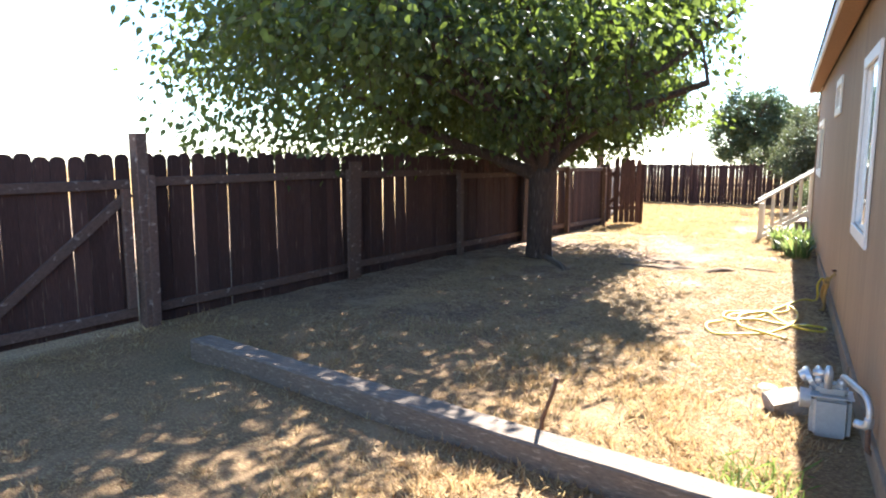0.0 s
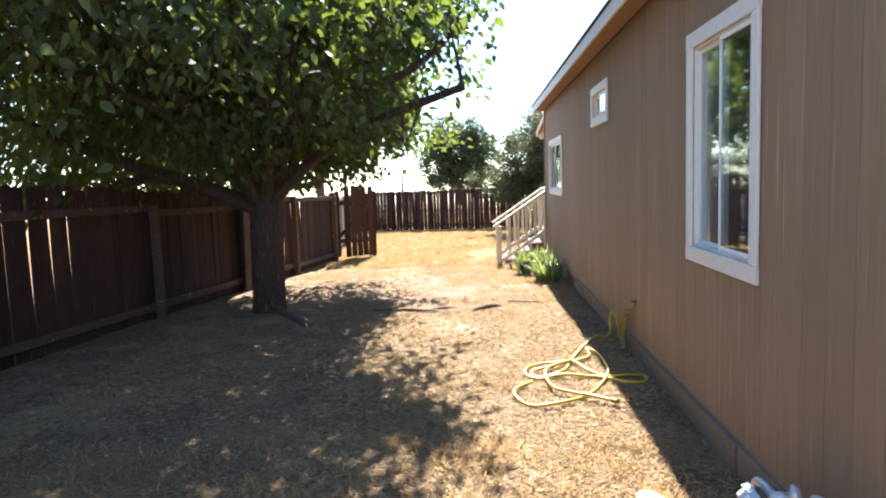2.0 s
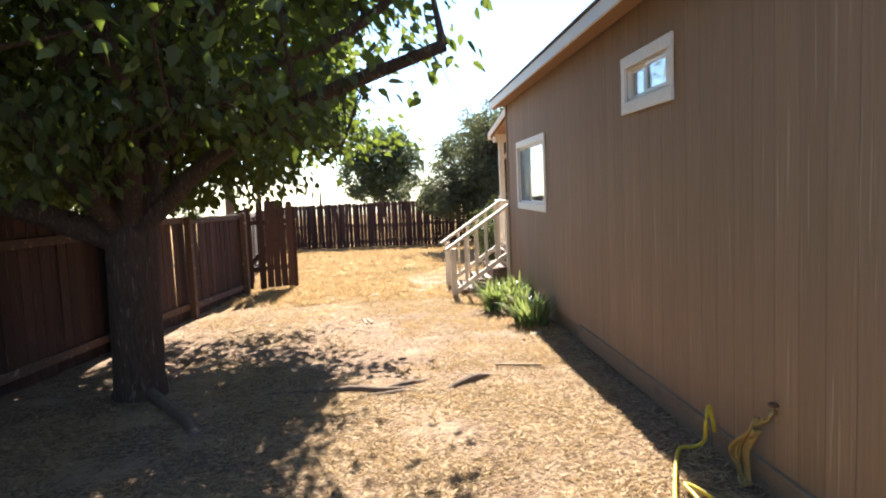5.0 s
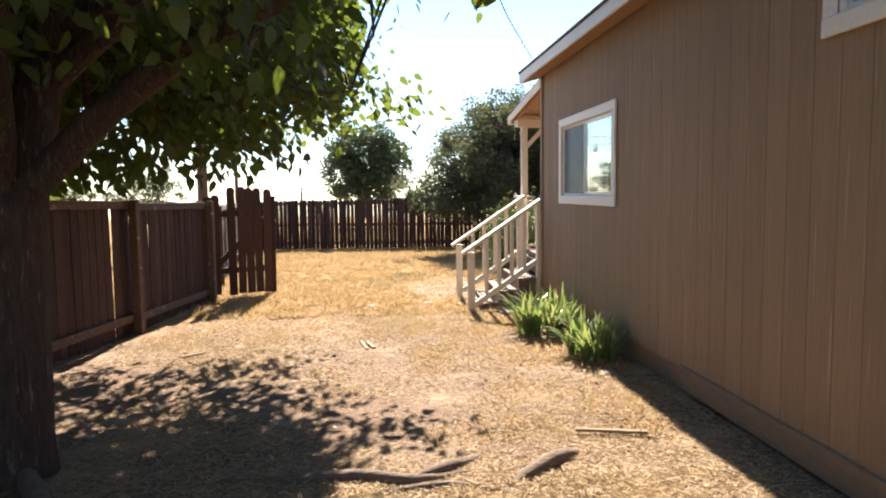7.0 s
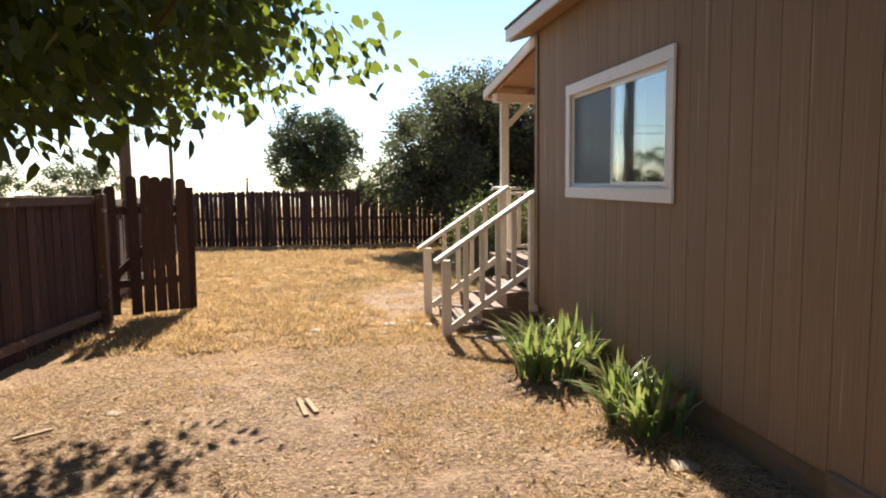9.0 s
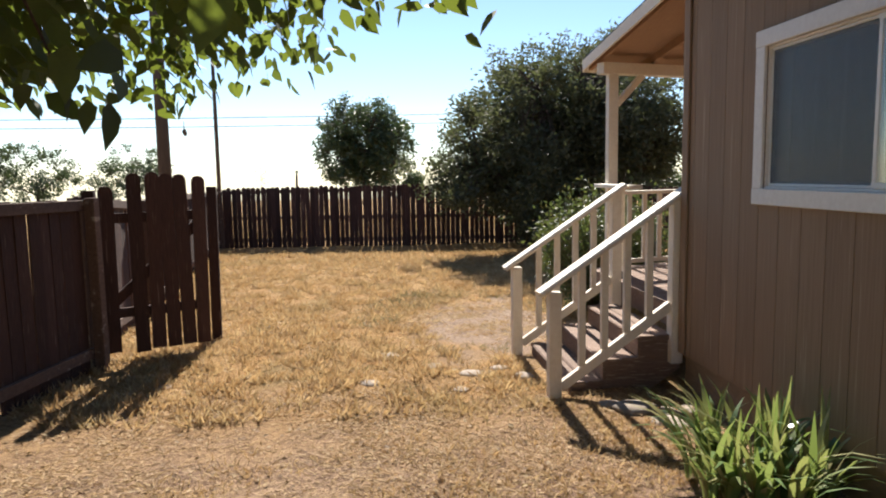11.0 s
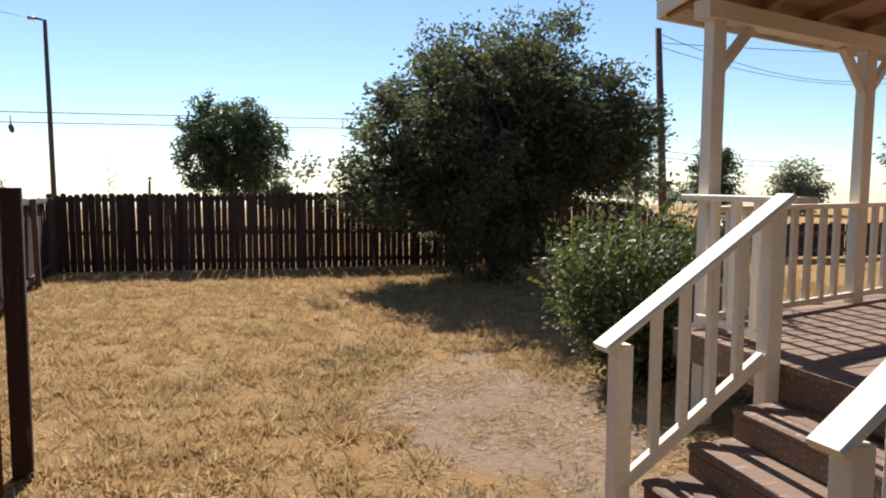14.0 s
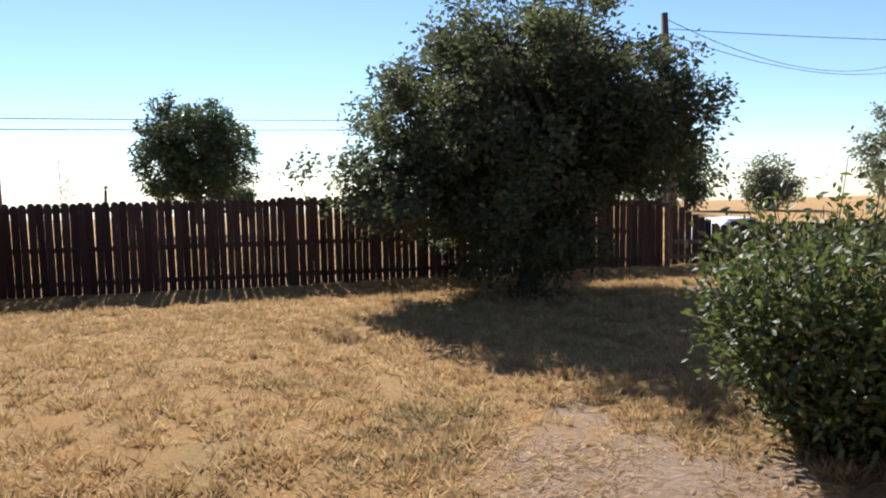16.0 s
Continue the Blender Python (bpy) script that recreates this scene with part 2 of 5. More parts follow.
def ground_material():
    m, nt, p = start("dry_yard_ground")
    g = nt.nodes.new("ShaderNodeNewGeometry")
    s = node(nt, "ShaderNodeSeparateXYZ", Vector=g.outputs["Position"])
    x, y = s.outputs[0], s.outputs[1]
    big, mid, fine, chip = grain(nt, 0.5, detail=5), grain(nt, 2.2, detail=6), grain(nt, 22, detail=6, rough=0.7), grain(nt, 75, detail=3)
    straw = grain(nt, 38, (1, 2.2, 1), 5, 0.75)
    soil = blend(nt, ramp(nt, fine, 0.38, 0.62), (0.115, 0.068, 0.047), (0.34, 0.228, 0.158))
    soil = blend(nt, calc(nt, "MULTIPLY", ramp(nt, mid, 0.5, 0.64), 0.65), soil, (0.48, 0.35, 0.245))
    soil = blend(nt, calc(nt, "MULTIPLY", ramp(nt, big, 0.47, 0.6), 0.65), soil, (0.2, 0.122, 0.088))
    soil = blend(nt, calc(nt, "MULTIPLY", ramp(nt, straw, 0.53, 0.62), 0.85), soil, (0.62, 0.45, 0.255))
    soil = blend(nt, calc(nt, "MULTIPLY", ramp(nt, chip, 0.64, 0.7), 0.8), soil, (0.1, 0.06, 0.04))
    turf = blend(nt, ramp(nt, straw, 0.38, 0.62), (0.19, 0.108, 0.046), (0.48, 0.3, 0.125))
    turf = blend(nt, calc(nt, "MULTIPLY", ramp(nt, mid, 0.5, 0.68), 0.55), turf, (0.40, 0.22, 0.085))
    turf = blend(nt, calc(nt, "MULTIPLY", ramp(nt, big, 0.55, 0.7), 0.5), turf, (0.24, 0.2, 0.095))
    bare = blend(nt, ramp(nt, fine, 0.3, 0.7), (0.24, 0.165, 0.115), (0.37, 0.27, 0.195))
    bare = blend(nt, calc(nt, "MULTIPLY", ramp(nt, mid, 0.48, 0.62), 0.5), bare, (0.27, 0.185, 0.13))
    bare = blend(nt, calc(nt, "MULTIPLY", ramp(nt, chip, 0.62, 0.7), 0.5), bare, (0.48, 0.4, 0.3))
    wob = calc(nt, "ADD", calc(nt, "MULTIPLY", calc(nt, "SUBTRACT", mid, 0.5), 3.2), calc(nt, "MULTIPLY", calc(nt, "SUBTRACT", fine, 0.5), 1.2))
    # turf beyond the steps and on the strip by the timber, soil between
    back = ramp(nt, calc(nt, "ADD", y, wob), 13.9, 16.2)
    front = ramp(nt, calc(nt, "SUBTRACT", calc(nt, "MULTIPLY", wob, 1.3), y), -6.2, -4.6)
    col = blend(nt, calc(nt, "MAXIMUM", back, calc(nt, "MULTIPLY", front, 0.55)), soil, turf)
    # trodden bare earth below the steps
    dx = calc(nt, "DIVIDE", calc(nt, "SUBTRACT", x, -0.9), 1.0)
    dy = calc(nt, "DIVIDE", calc(nt, "SUBTRACT", y, 18.3), 2.0)
    r = calc(nt, "SQRT", calc(nt, "ADD", calc(nt, "MULTIPLY", dx, dx), calc(nt, "MULTIPLY", dy, dy)))
    r = calc(nt, "ADD", r, calc(nt, "MULTIPLY", wob, 0.5))
    col = blend(nt, calc(nt, "SUBTRACT", 1.0, ramp(nt, r, 0.72, 1.12)), col, bare)
    nt.links.new(col, p.inputs["Base Color"])
    p.inputs["Roughness"].default_value = 0.95
    p.inputs["Specular IOR Level"].default_value = 0.1
    h = calc(nt, "ADD", calc(nt, "MULTIPLY", fine, 0.6), calc(nt, "ADD", calc(nt, "MULTIPLY", straw, 0.35), calc(nt, "MULTIPLY", mid, 0.9)))
    b = node(nt, "ShaderNodeBump", Height=h, Strength=1.0, Distance=0.06)
    nt.links.new(b.outputs[0], p.inputs["Normal"])
    return m


M_GROUND = ground_material()


# ---- building helpers ----
rng = random.Random(7)
nrg = np.random.default_rng(11)


YARD_Y = (8, 12, 15, 17, 19.5, 24, 30, 60, 200, 2500)
YARD_Z = (0.17, 0.10, 0.02, -0.02, -0.14, -0.17, -0.25, -1.1, -5.2, -85.0)


def zg(y):
    """Height of the yard, which falls gently from front to back."""
    return float(np.interp(y, YARD_Y, YARD_Z))


def gz(x, y):
    """Height of the ground sheet with its lumps."""
    z = zg(y)
    if -14 <= x <= 14 and -10 <= y <= 34:
        z += 0.022 * noise.noise((x * 0.9, y * 0.9, 0)) + 0.02 * noise.noise((x * 3.1, y * 3.1, 4))
    if x > 6 and y > 29:
        z -= 0.95 * min((x - 6) / 6, 1) * max(0.0, 1 - abs(y - 40) / 20) ** 0.5 * min((y - 29) / 3, 1)
    return z


def world_of(ob):
    m = ob.matrix_basis.copy()
    while ob.parent:
        ob = ob.parent
        m = ob.matrix_basis @ m
    return m


def put(name, mesh, parent=None, at=None, label=""):
    """An object of a mesh at a world pose, under a parent."""
    ob = new(name, mesh)
    at = at if at is not None else Matrix()
    if parent:
        ob.parent = parent
        at = world_of(parent).inverted() @ at
    ob.matrix_basis = at
    return tagged(ob, label)


def part(name, bm, material, parent=None, label="", at=None):
    me = bpy.data.meshes.new(name)
    bm.to_mesh(me)
    bm.free()
    me.materials.append(material)
    return put(name, me, parent, at, label)


def meshed(name, verts, faces, material, smooth=False):
    me = bpy.data.meshes.new(name)
    me.from_pydata(verts, [], faces)
    me.materials.append(material)
    if smooth:
        me.polygons.foreach_set("use_smooth", [True] * len(me.polygons))
    me.update()
    return me


def thing(name, at, label, category, group="", kind=""):
    ob = new(name)
    ob.empty_display_size = 0.2
    ob.matrix_basis = at
    return tagged(ob, label, category, group, kind)


MESHES = {}


def slab(sx, sy, sz, material, c=0.004):
    """A board, centred, with its four long edges eased along the longest side."""
    key = (round(sx, 4), round(sy, 4), round(sz, 4), material.name, c)
    if key not in MESHES:
        d = [sx, sy, sz]
        ax = d.index(max(d))
        a, b = [i for i in range(3) if i != ax]
        u, v, c = d[a] / 2, d[b] / 2, min(c, d[a] / 3, d[b] / 3)
        ring = [(u - c, v), (-u + c, v), (-u, v - c), (-u, -v + c), (-u + c, -v), (u - c, -v), (u, -v + c), (u, v - c)]
        verts = []
        for e in (-1, 1):
            for p, q in ring:
                w = [0, 0, 0]
                w[ax], w[a], w[b] = e * d[ax] / 2, p, q
                verts.append(w)
        faces = [list(range(8))[::-1], list(range(8, 16))] + [[i, (i + 1) % 8, 8 + (i + 1) % 8, 8 + i] for i in range(8)]
        me = meshed("board", verts, faces, material)
        bm = bmesh.new()
        bm.from_mesh(me)
        bmesh.ops.recalc_face_normals(bm, faces=bm.faces)
        bm.to_mesh(me)
        bm.free()
        MESHES[key] = me
    return MESHES[key]


def block(name, parent, lo, hi, material, label="", c=0.004):
    """An upright box between two corners."""
    lo, hi = Vector(lo), Vector(hi)
    s, mid = hi - lo, (hi + lo) / 2
    return put(name, slab(s.x, s.y, s.z, material, c), parent, Matrix.Translation(mid), label)


def bar(name, parent, a, b, w, h, material, label="", c=0.004):
    """A straight bar from a to b, w wide (level) and h deep."""
    a, b = Vector(a), Vector(b)
    d = b - a
    x = d.normalized()
    side = Vector((0, 0, 1)).cross(x)
    side = side.normalized() if side.length > 1e-4 else Vector((0, 1, 0))
    up = x.cross(side)
    m = Matrix((x, side, up)).transposed().to_4x4()
    m.translation = (a + b) / 2
    return put(name, slab(d.length, w, h, material, c), parent, m, label)


def tube_data(points, radii, sides=8, verts=None, faces=None):
    """Rings along a path, appended to verts and faces."""
    verts = [] if verts is None else verts
    faces = [] if faces is None else faces
    n0 = len(verts)
    pts = [Vector(p) for p in points]
    ref = Vector((0.31, 0.17, 0.93)).normalized()
    for i, p in enumerate(pts):
        d = (pts[min(i + 1, len(pts) - 1)] - pts[max(i - 1, 0)]).normalized()
        u = d.cross(ref)
        if u.length < 0.05:
            u = d.cross(Vector((1, 0, 0)))
        u.normalize()
        v = d.cross(u)
        for k in range(sides):
            a = 2 * math.pi * k / sides
            verts.append(tuple(p + (u * math.cos(a) + v * math.sin(a)) * radii[i]))
    for i in range(len(pts) - 1):
        for k in range(sides):
            a, b = n0 + i * sides + k, n0 + i * sides + (k + 1) % sides
            faces.append((a, b, b + sides, a + sides))
    faces.append(tuple(n0 + k for k in range(sides))[::-1])
    faces.append(tuple(n0 + (len(pts) - 1) * sides + k for k in range(sides)))
    return verts, faces


def tube(name, points, radius, material, parent=None, label="", sides=8):
    radii = radius if isinstance(radius, (list, tuple)) else [radius] * len(points)
    v, f = tube_data(points, radii, sides)
    return put(name, meshed(name, v, f, material, True), parent, None, label)


def curve_points(ctrl, n=8):
    """A smooth line through control points."""
    p = [Vector(c) for c in ctrl]
    p = [p[0] * 2 - p[1]] + p + [p[-1] * 2 - p[-2]]
    out = []
    for i in range(1, len(p) - 2):
        for k in range(n):
            t = k / n
            out.append(0.5 * (2 * p[i] + (p[i + 1] - p[i - 1]) * t + (2 * p[i - 1] - 5 * p[i] + 4 * p[i + 1] - p[i + 2]) * t * t
                              + (3 * p[i] - p[i - 1] - 3 * p[i + 1] + p[i + 2]) * t ** 3))
    out.append(p[-2])
    return out


BROAD = (np.array([(0, 0, 0), (0.3, 0.25, 0.05), (-0.3, 0.25, 0.05), (0, 0.35, 0), (0.27, 0.62, 0.0), (-0.27, 0.62, 0.0), (0, 0.68, -0.03), (0, 1.1, -0.12)]),
         [(0, 1, 3), (0, 3, 2), (3, 1, 4, 6), (3, 6, 5, 2), (6, 4, 7), (6, 7, 5)])
SMALL = (np.array([(0, 0, 0), (0.24, 0.5, 0.06), (-0.24, 0.5, 0.06), (0, 1, -0.05)]), [(0, 1, 3), (0, 3, 2)])


def leaf_cloud(name, centres, sizes, shape, material, tips, parent, label="", normal_up=0.5):
    """Many leaves in one mesh. centres: n x 3, tips: n x 3 directions in which the blades point."""
    base, faces = shape
    n = len(centres)
    t = tips / np.linalg.norm(tips, axis=1)[:, None]
    r = nrg.normal(size=(n, 3))
    r[:, 2] += normal_up * 2
    s = np.cross(t, r)
    s /= np.maximum(np.linalg.norm(s, axis=1), 1e-6)[:, None]
    u = np.cross(s, t)
    v = centres[:, None, :] + sizes[:, None, None] * (base[None, :, 0:1] * s[:, None, :] + base[None, :, 1:2] * t[:, None, :] + base[None, :, 2:3] * u[:, None, :])
    k = len(base)
    v = v.reshape(-1, 3)
    counts = np.array([len(f) for f in faces])
    flat = np.concatenate([np.array(f) for f in faces])
    loops = (flat[None, :] + (np.arange(n) * k)[:, None]).ravel()
    tot = np.tile(counts, n)
    me = bpy.data.meshes.new(name)
    me.vertices.add(len(v))
    me.vertices.foreach_set("co", v.astype(np.float32).ravel())
    me.loops.add(len(loops))
    me.loops.foreach_set("vertex_index", loops.astype(np.int32))
    me.polygons.add(len(tot))
    me.polygons.foreach_set("loop_start", (np.cumsum(tot) - tot).astype(np.int32))
    me.materials.append(material)
    me.update(calc_edges=True)
    me.validate()
    return put(name, me, parent, None, label)


# ---- ground ----
def build_ground():
    near_x, near_y = np.arange(-14, 14.01, 0.125), np.arange(-10, 34.01, 0.125)
    far = np.array([18, 24, 34, 50, 75, 110, 170, 300, 700, 2500.0])
    xs = np.concatenate([-far[::-1], near_x, far])
    ys = np.concatenate([-10 - far[::-1], near_y, (36, 38, 41), 20 + far[1:]])
    v = []
    for yy in ys:
        for xx in xs:
            z = gz(xx, yy)
            v.append((xx, yy, z))
    nx = len(xs)
    f = [(j * nx + i, j * nx + i + 1, (j + 1) * nx + i + 1, (j + 1) * nx + i) for j in range(len(ys) - 1) for i in range(nx - 1)]
    ob = put("ground", meshed("ground", v, f, M_GROUND, True))
    tagged(ob, "dry straw-coloured yard of bare soil and sunburnt grass", "ground", "", "structure")


build_ground()

# ---- house ----
HOUSE_Y0, HOUSE_Y1, WALL_T, WALL_B = -4.0, 15.42, 3.05, 0.30
OPENINGS = [(5.045, 5.972, 1.28, 2.49), (8.83, 9.64, 2.375, 2.63), (12.69, 14.42, 1.51, 2.30)]   # y0, y1, z0, z1


def wall_side():
    wall = thing("wall_side", pose(0, 0, 0), "long tan-painted wall of vertical grooved wood siding", "wall", "", "structure")
    # core behind the boards, with the window openings left free
    ys = sorted({HOUSE_Y0, HOUSE_Y1 - 0.02, *[o[0] for o in OPENINGS], *[o[1] for o in OPENINGS]})
    bm = bmesh.new()
    for a, b in zip(ys, ys[1:]):
        hole = [o for o in OPENINGS if o[0] <= a + 1e-6 and b <= o[1] + 1e-6]
        spans = [(WALL_B, hole[0][2]), (hole[0][3], WALL_T)] if hole else [(WALL_B, WALL_T)]
        for z0, z1 in spans:
            m = Matrix.Translation((0.0695, (a + b) / 2, (z0 + z1) / 2)) @ Matrix.Diagonal((0.141, b - a, z1 - z0, 1))
            bmesh.ops.create_cube(bm, size=1, matrix=m)
    part("sheathing", bm, M_SIDING, wall)
    y = HOUSE_Y0
    while y < HOUSE_Y1 - 0.05:
        w = min(0.203, HOUSE_Y1 - y)
        # split the plank where a window breaks it
        cuts = [(y + 0.002, y + w - 0.002, WALL_B - 0.012, WALL_T)]
        for o in OPENINGS:
            nxt = []
            for a, b, z0, z1 in cuts:
                if b <= o[0] or a >= o[1] or z1 <= o[2] or z0 >= o[3]:
                    nxt.append((a, b, z0, z1))
                    continue
                nxt += [(a, b, z0, o[2]), (a, b, o[3], z1)]
                if a < o[0]:
                    nxt.append((a, o[0], o[2], o[3]))
                if b > o[1]:
                    nxt.append((o[1], b, o[2], o[3]))
            cuts = nxt
        for a, b, z0, z1 in cuts:
            if b - a > 0.006 and z1 - z0 > 0.01:
                block("siding_board", wall, (-0.0045, a, z0), (-0.0012, b, z1), M_SIDING, c=0.0015)
        y += 0.203
    block("corner_board", wall, (-0.024, HOUSE_Y1 - 0.07, WALL_B), (-0.008, HOUSE_Y1 + 0.02, WALL_T), M_SIDING)
    return wall


def skirting():
    sk = thing("skirting", pose(0, 0, 0), "brown wood skirting under the siding, dusty at its foot", "skirting", "", "structure")
    y = HOUSE_Y0
    while y < HOUSE_Y1 - 0.1:
        b = min(y + 2.44, HOUSE_Y1)
        block("skirting_panel", sk, (0.028, y + 0.003, -0.15), (0.05, b - 0.003, WALL_B - 0.014), M_SKIRT)
        y = b
    y = HOUSE_Y0
    while y < 11.2:
        b = min(y + 3.05, 11.2)
        lean = rng.uniform(-0.012, 0.006)
        bar("skirting_plank", sk, (-0.012 + lean, y + 0.006, 0.235), (-0.012, b - 0.006, 0.235), 0.035, 0.16, M_SKIRT)
        y = b


def house_shell():
    """The walls that are never faced, the floor and the ceiling, which close the rooms."""
    for name, lo, hi in (("wall_end", (0.145, HOUSE_Y1 - 0.14, 0.0), (7.0, HOUSE_Y1, 3.04)), ("wall_front", (0.145, HOUSE_Y0, 0.0), (7.0, HOUSE_Y0 + 0.14, 3.04)),
                         ("wall_far", (6.86, HOUSE_Y0 + 0.145, 0.0), (7.0, HOUSE_Y1 - 0.145, 3.04))):
        ob = block(name, None, lo, hi, M_SIDING)
        tagged(ob, "tan-painted wooden house wall", "wall", "", "structure")
    tagged(block("floor", None, (0.15, HOUSE_Y0 + 0.15, 0.62), (6.85, HOUSE_Y1 - 0.15, 0.70), M_INSIDE), "plain floor inside the house", "floor", "", "structure")
    tagged(block("ceiling", None, (0.15, HOUSE_Y0 + 0.15, 2.92), (6.85, HOUSE_Y1 - 0.15, 3.02), M_INSIDE), "plain ceiling inside the house", "ceiling", "", "structure")
    for yy in (3.4, 7.6, 11.0):
        tagged(block("wall_inner", None, (0.15, yy, 0.70), (6.85, yy + 0.1, 2.92), M_INSIDE), "plain inner partition wall", "wall", "", "structure")


def house_roof():
    roof = thing("roof", pose(0, 0, 0), "low-pitched roof with dark shingles and a white eave board", "roof", "", "structure")
    y0, y1, ex, ez, pitch = HOUSE_Y0 - 0.3, HOUSE_Y1 + 0.38, -0.20, 3.075, 0.30
    bar("roof_deck", roof, (ex, (y0 + y1) / 2, ez + 0.03), (3.5, (y0 + y1) / 2, ez + 0.03 + 3.7 * pitch), y1 - y0, 0.05, M_SHINGLE)
    bar("roof_deck", roof, (7.2, (y0 + y1) / 2, ez + 0.03), (3.5, (y0 + y1) / 2, ez + 0.03 + 3.7 * pitch), y1 - y0, 0.05, M_SHINGLE)
    block("fascia", roof, (ex - 0.03, y0, ez - 0.06), (ex - 0.006, y1, ez + 0.062), M_TRIM, "white painted eave board")
    block("soffit", roof, (ex - 0.004, y0 + 0.05, ez - 0.045), (-0.03, HOUSE_Y1, ez - 0.025), M_SOFFIT)
    block("drip_edge", roof, (ex - 0.048, y0, ez + 0.064), (ex + 0.05, y1, ez + 0.074), M_SHINGLE)
    # shingle courses along the eave
    for c in range(6):
        a = Vector((ex - 0.045 + c * 0.14, 0, ez + 0.082 + c * 0.14 * pitch))
        y = y0
        while y < y1 - 0.02:
            b = min(y + 0.98, y1)
            bar("shingle", roof, (a.x, (y + b) / 2, a.z), (a.x + 0.24, (y + b) / 2, a.z + 0.24 * pitch - 0.004), b - y - 0.006, 0.012, M_SHINGLE)
            y = b
    # the gable end with its white rake board
    bm = bmesh.new()
    for yy, d in ((HOUSE_Y1, 0.05), (HOUSE_Y0 + 0.05, 0.05)):
        vs = [bm.verts.new((x, yy - k, z)) for k in (0, d) for x, z in ((0.02, 3.06), (6.98, 3.06), (3.5, 3.06 + 3.4 * pitch))]
        bm.faces.new(vs[:3]), bm.faces.new(vs[3:][::-1])
        for i in range(3):
            bm.faces.new((vs[i], vs[3 + i], vs[3 + (i + 1) % 3], vs[(i + 1) % 3]))
    bmesh.ops.recalc_face_normals(bm, faces=bm.faces)
    part("gable", bm, M_SIDING, roof)
    bar("rake_board", roof, (ex, y1 + 0.012, ez), (3.5, y1 + 0.012, ez + 3.7 * pitch), 0.02, 0.13, M_TRIM, "white painted rake board")


def window(index, y0, y1, z0, z1, label, curtain, screened=False):
    w = thing("window_%d" % index, pose(0, (y0 + y1) / 2, z0), label, "window", "", "structure")
    t = 0.09
    # flat trim boards on the siding
    block("trim_board", w, (-0.028, y0 - t, z0 - t), (-0.008, y1 + t, z0 + 0.002), M_TRIM)
    block("trim_board", w, (-0.028, y0 - t, z1 - 0.002), (-0.008, y1 + t, z1 + t), M_TRIM)
    block("trim_board", w, (-0.027, y0 - t, z0 + 0.003), (-0.008, y0 + 0.002, z1 - 0.003), M_TRIM)
    block("trim_board", w, (-0.027, y1 - 0.002, z0 + 0.003), (-0.008, y1 + t, z1 - 0.003), M_TRIM)
    # reveal
    for lo, hi in (((-0.006, y0, z0), (0.14, y1, z0 + 0.016)), ((-0.006, y0, z1 - 0.016), (0.14, y1, z1)),
                   ((-0.006, y0, z0 + 0.017), (0.14, y0 + 0.016, z1 - 0.017)), ((-0.006, y1 - 0.016, z0 + 0.017), (0.14, y1, z1 - 0.017))):
        block("jamb", w, lo, hi, M_TRIM)
    a, b, c, d = y0 + 0.017, y1 - 0.017, z0 + 0.017, z1 - 0.017
    mid = (a + b) / 2
    # two sliding sashes, one behind the other
    for sa, sb, x in ((a, mid + 0.018, 0.004), (mid - 0.018, b, 0.032)):
        sash = thing("sash", pose(x, sa, c), "", "")
        sash.parent = w
        sash.matrix_basis = world_of(w).inverted() @ pose(x, sa, c)
        f = 0.028
        block("sash_frame", sash, (x - 0.012, sa, c), (x + 0.012, sb, c + f), M_VINYL)
        block("sash_frame", sash, (x - 0.012, sa, d - f), (x + 0.012, sb, d), M_VINYL)
        block("sash_frame", sash, (x - 0.012, sa, c + f), (x + 0.012, sa + f, d - f), M_VINYL)
        block("sash_frame", sash, (x - 0.012, sb - f, c + f), (x + 0.012, sb, d - f), M_VINYL)
        for px in (x - 0.006, x + 0.006):
            pane = block("pane", sash, (px - 0.002, sa + f - 0.004, c + f - 0.004), (px + 0.002, sb - f + 0.004, d - f + 0.004), M_GLASS, c=0.0)
            pane.visible_shadow = False
    if screened:
        # insect screen in its thin frame before the far sash
        sc = thing("insect_screen", pose(-0.002, mid, c), "", "")
        sc.parent = w
        sc.matrix_basis = world_of(w).inverted() @ pose(0.012, mid, c)
        block("screen_mesh", sc, (0.0115, mid + 0.034, c + 0.014), (0.0125, b - 0.016, d - 0.014), M_SCREEN, "fine grey insect mesh", c=0.0).visible_shadow = False
        for lo, hi in (((0.005, mid + 0.02, c), (0.019, mid + 0.034, d)), ((0.005, b - 0.016, c), (0.019, b - 0.002, d)), ((0.005, mid + 0.035, c), (0.019, b - 0.017, c + 0.014)), ((0.005, mid + 0.035, d - 0.014), (0.019, b - 0.017, d))):
            block("screen_frame", sc, lo, hi, M_VINYL)
    if curtain:
        v, f = [], []
        n = 60
        ya, yb = curtain
        for i in range(n + 1):
            yy = ya + (yb - ya) * i / n
            xx = 0.22 + 0.025 * math.sin(i * 0.9) + 0.01 * math.sin(i * 2.3)
            v += [(xx, yy, z0 - 0.05), (xx * 0.7 + 0.07, yy, z1 + 0.08)]
        f = [(2 * i, 2 * i + 2, 2 * i + 3, 2 * i + 1) for i in range(n)]
        ob = put("curtain", meshed("curtain", v, f, M_DRAPE, True))
        sm = ob.modifiers.new("thick", "SOLIDIFY")
        sm.thickness = 0.003
        tagged(ob, "cloth curtain hanging in folds inside the window", "curtain")


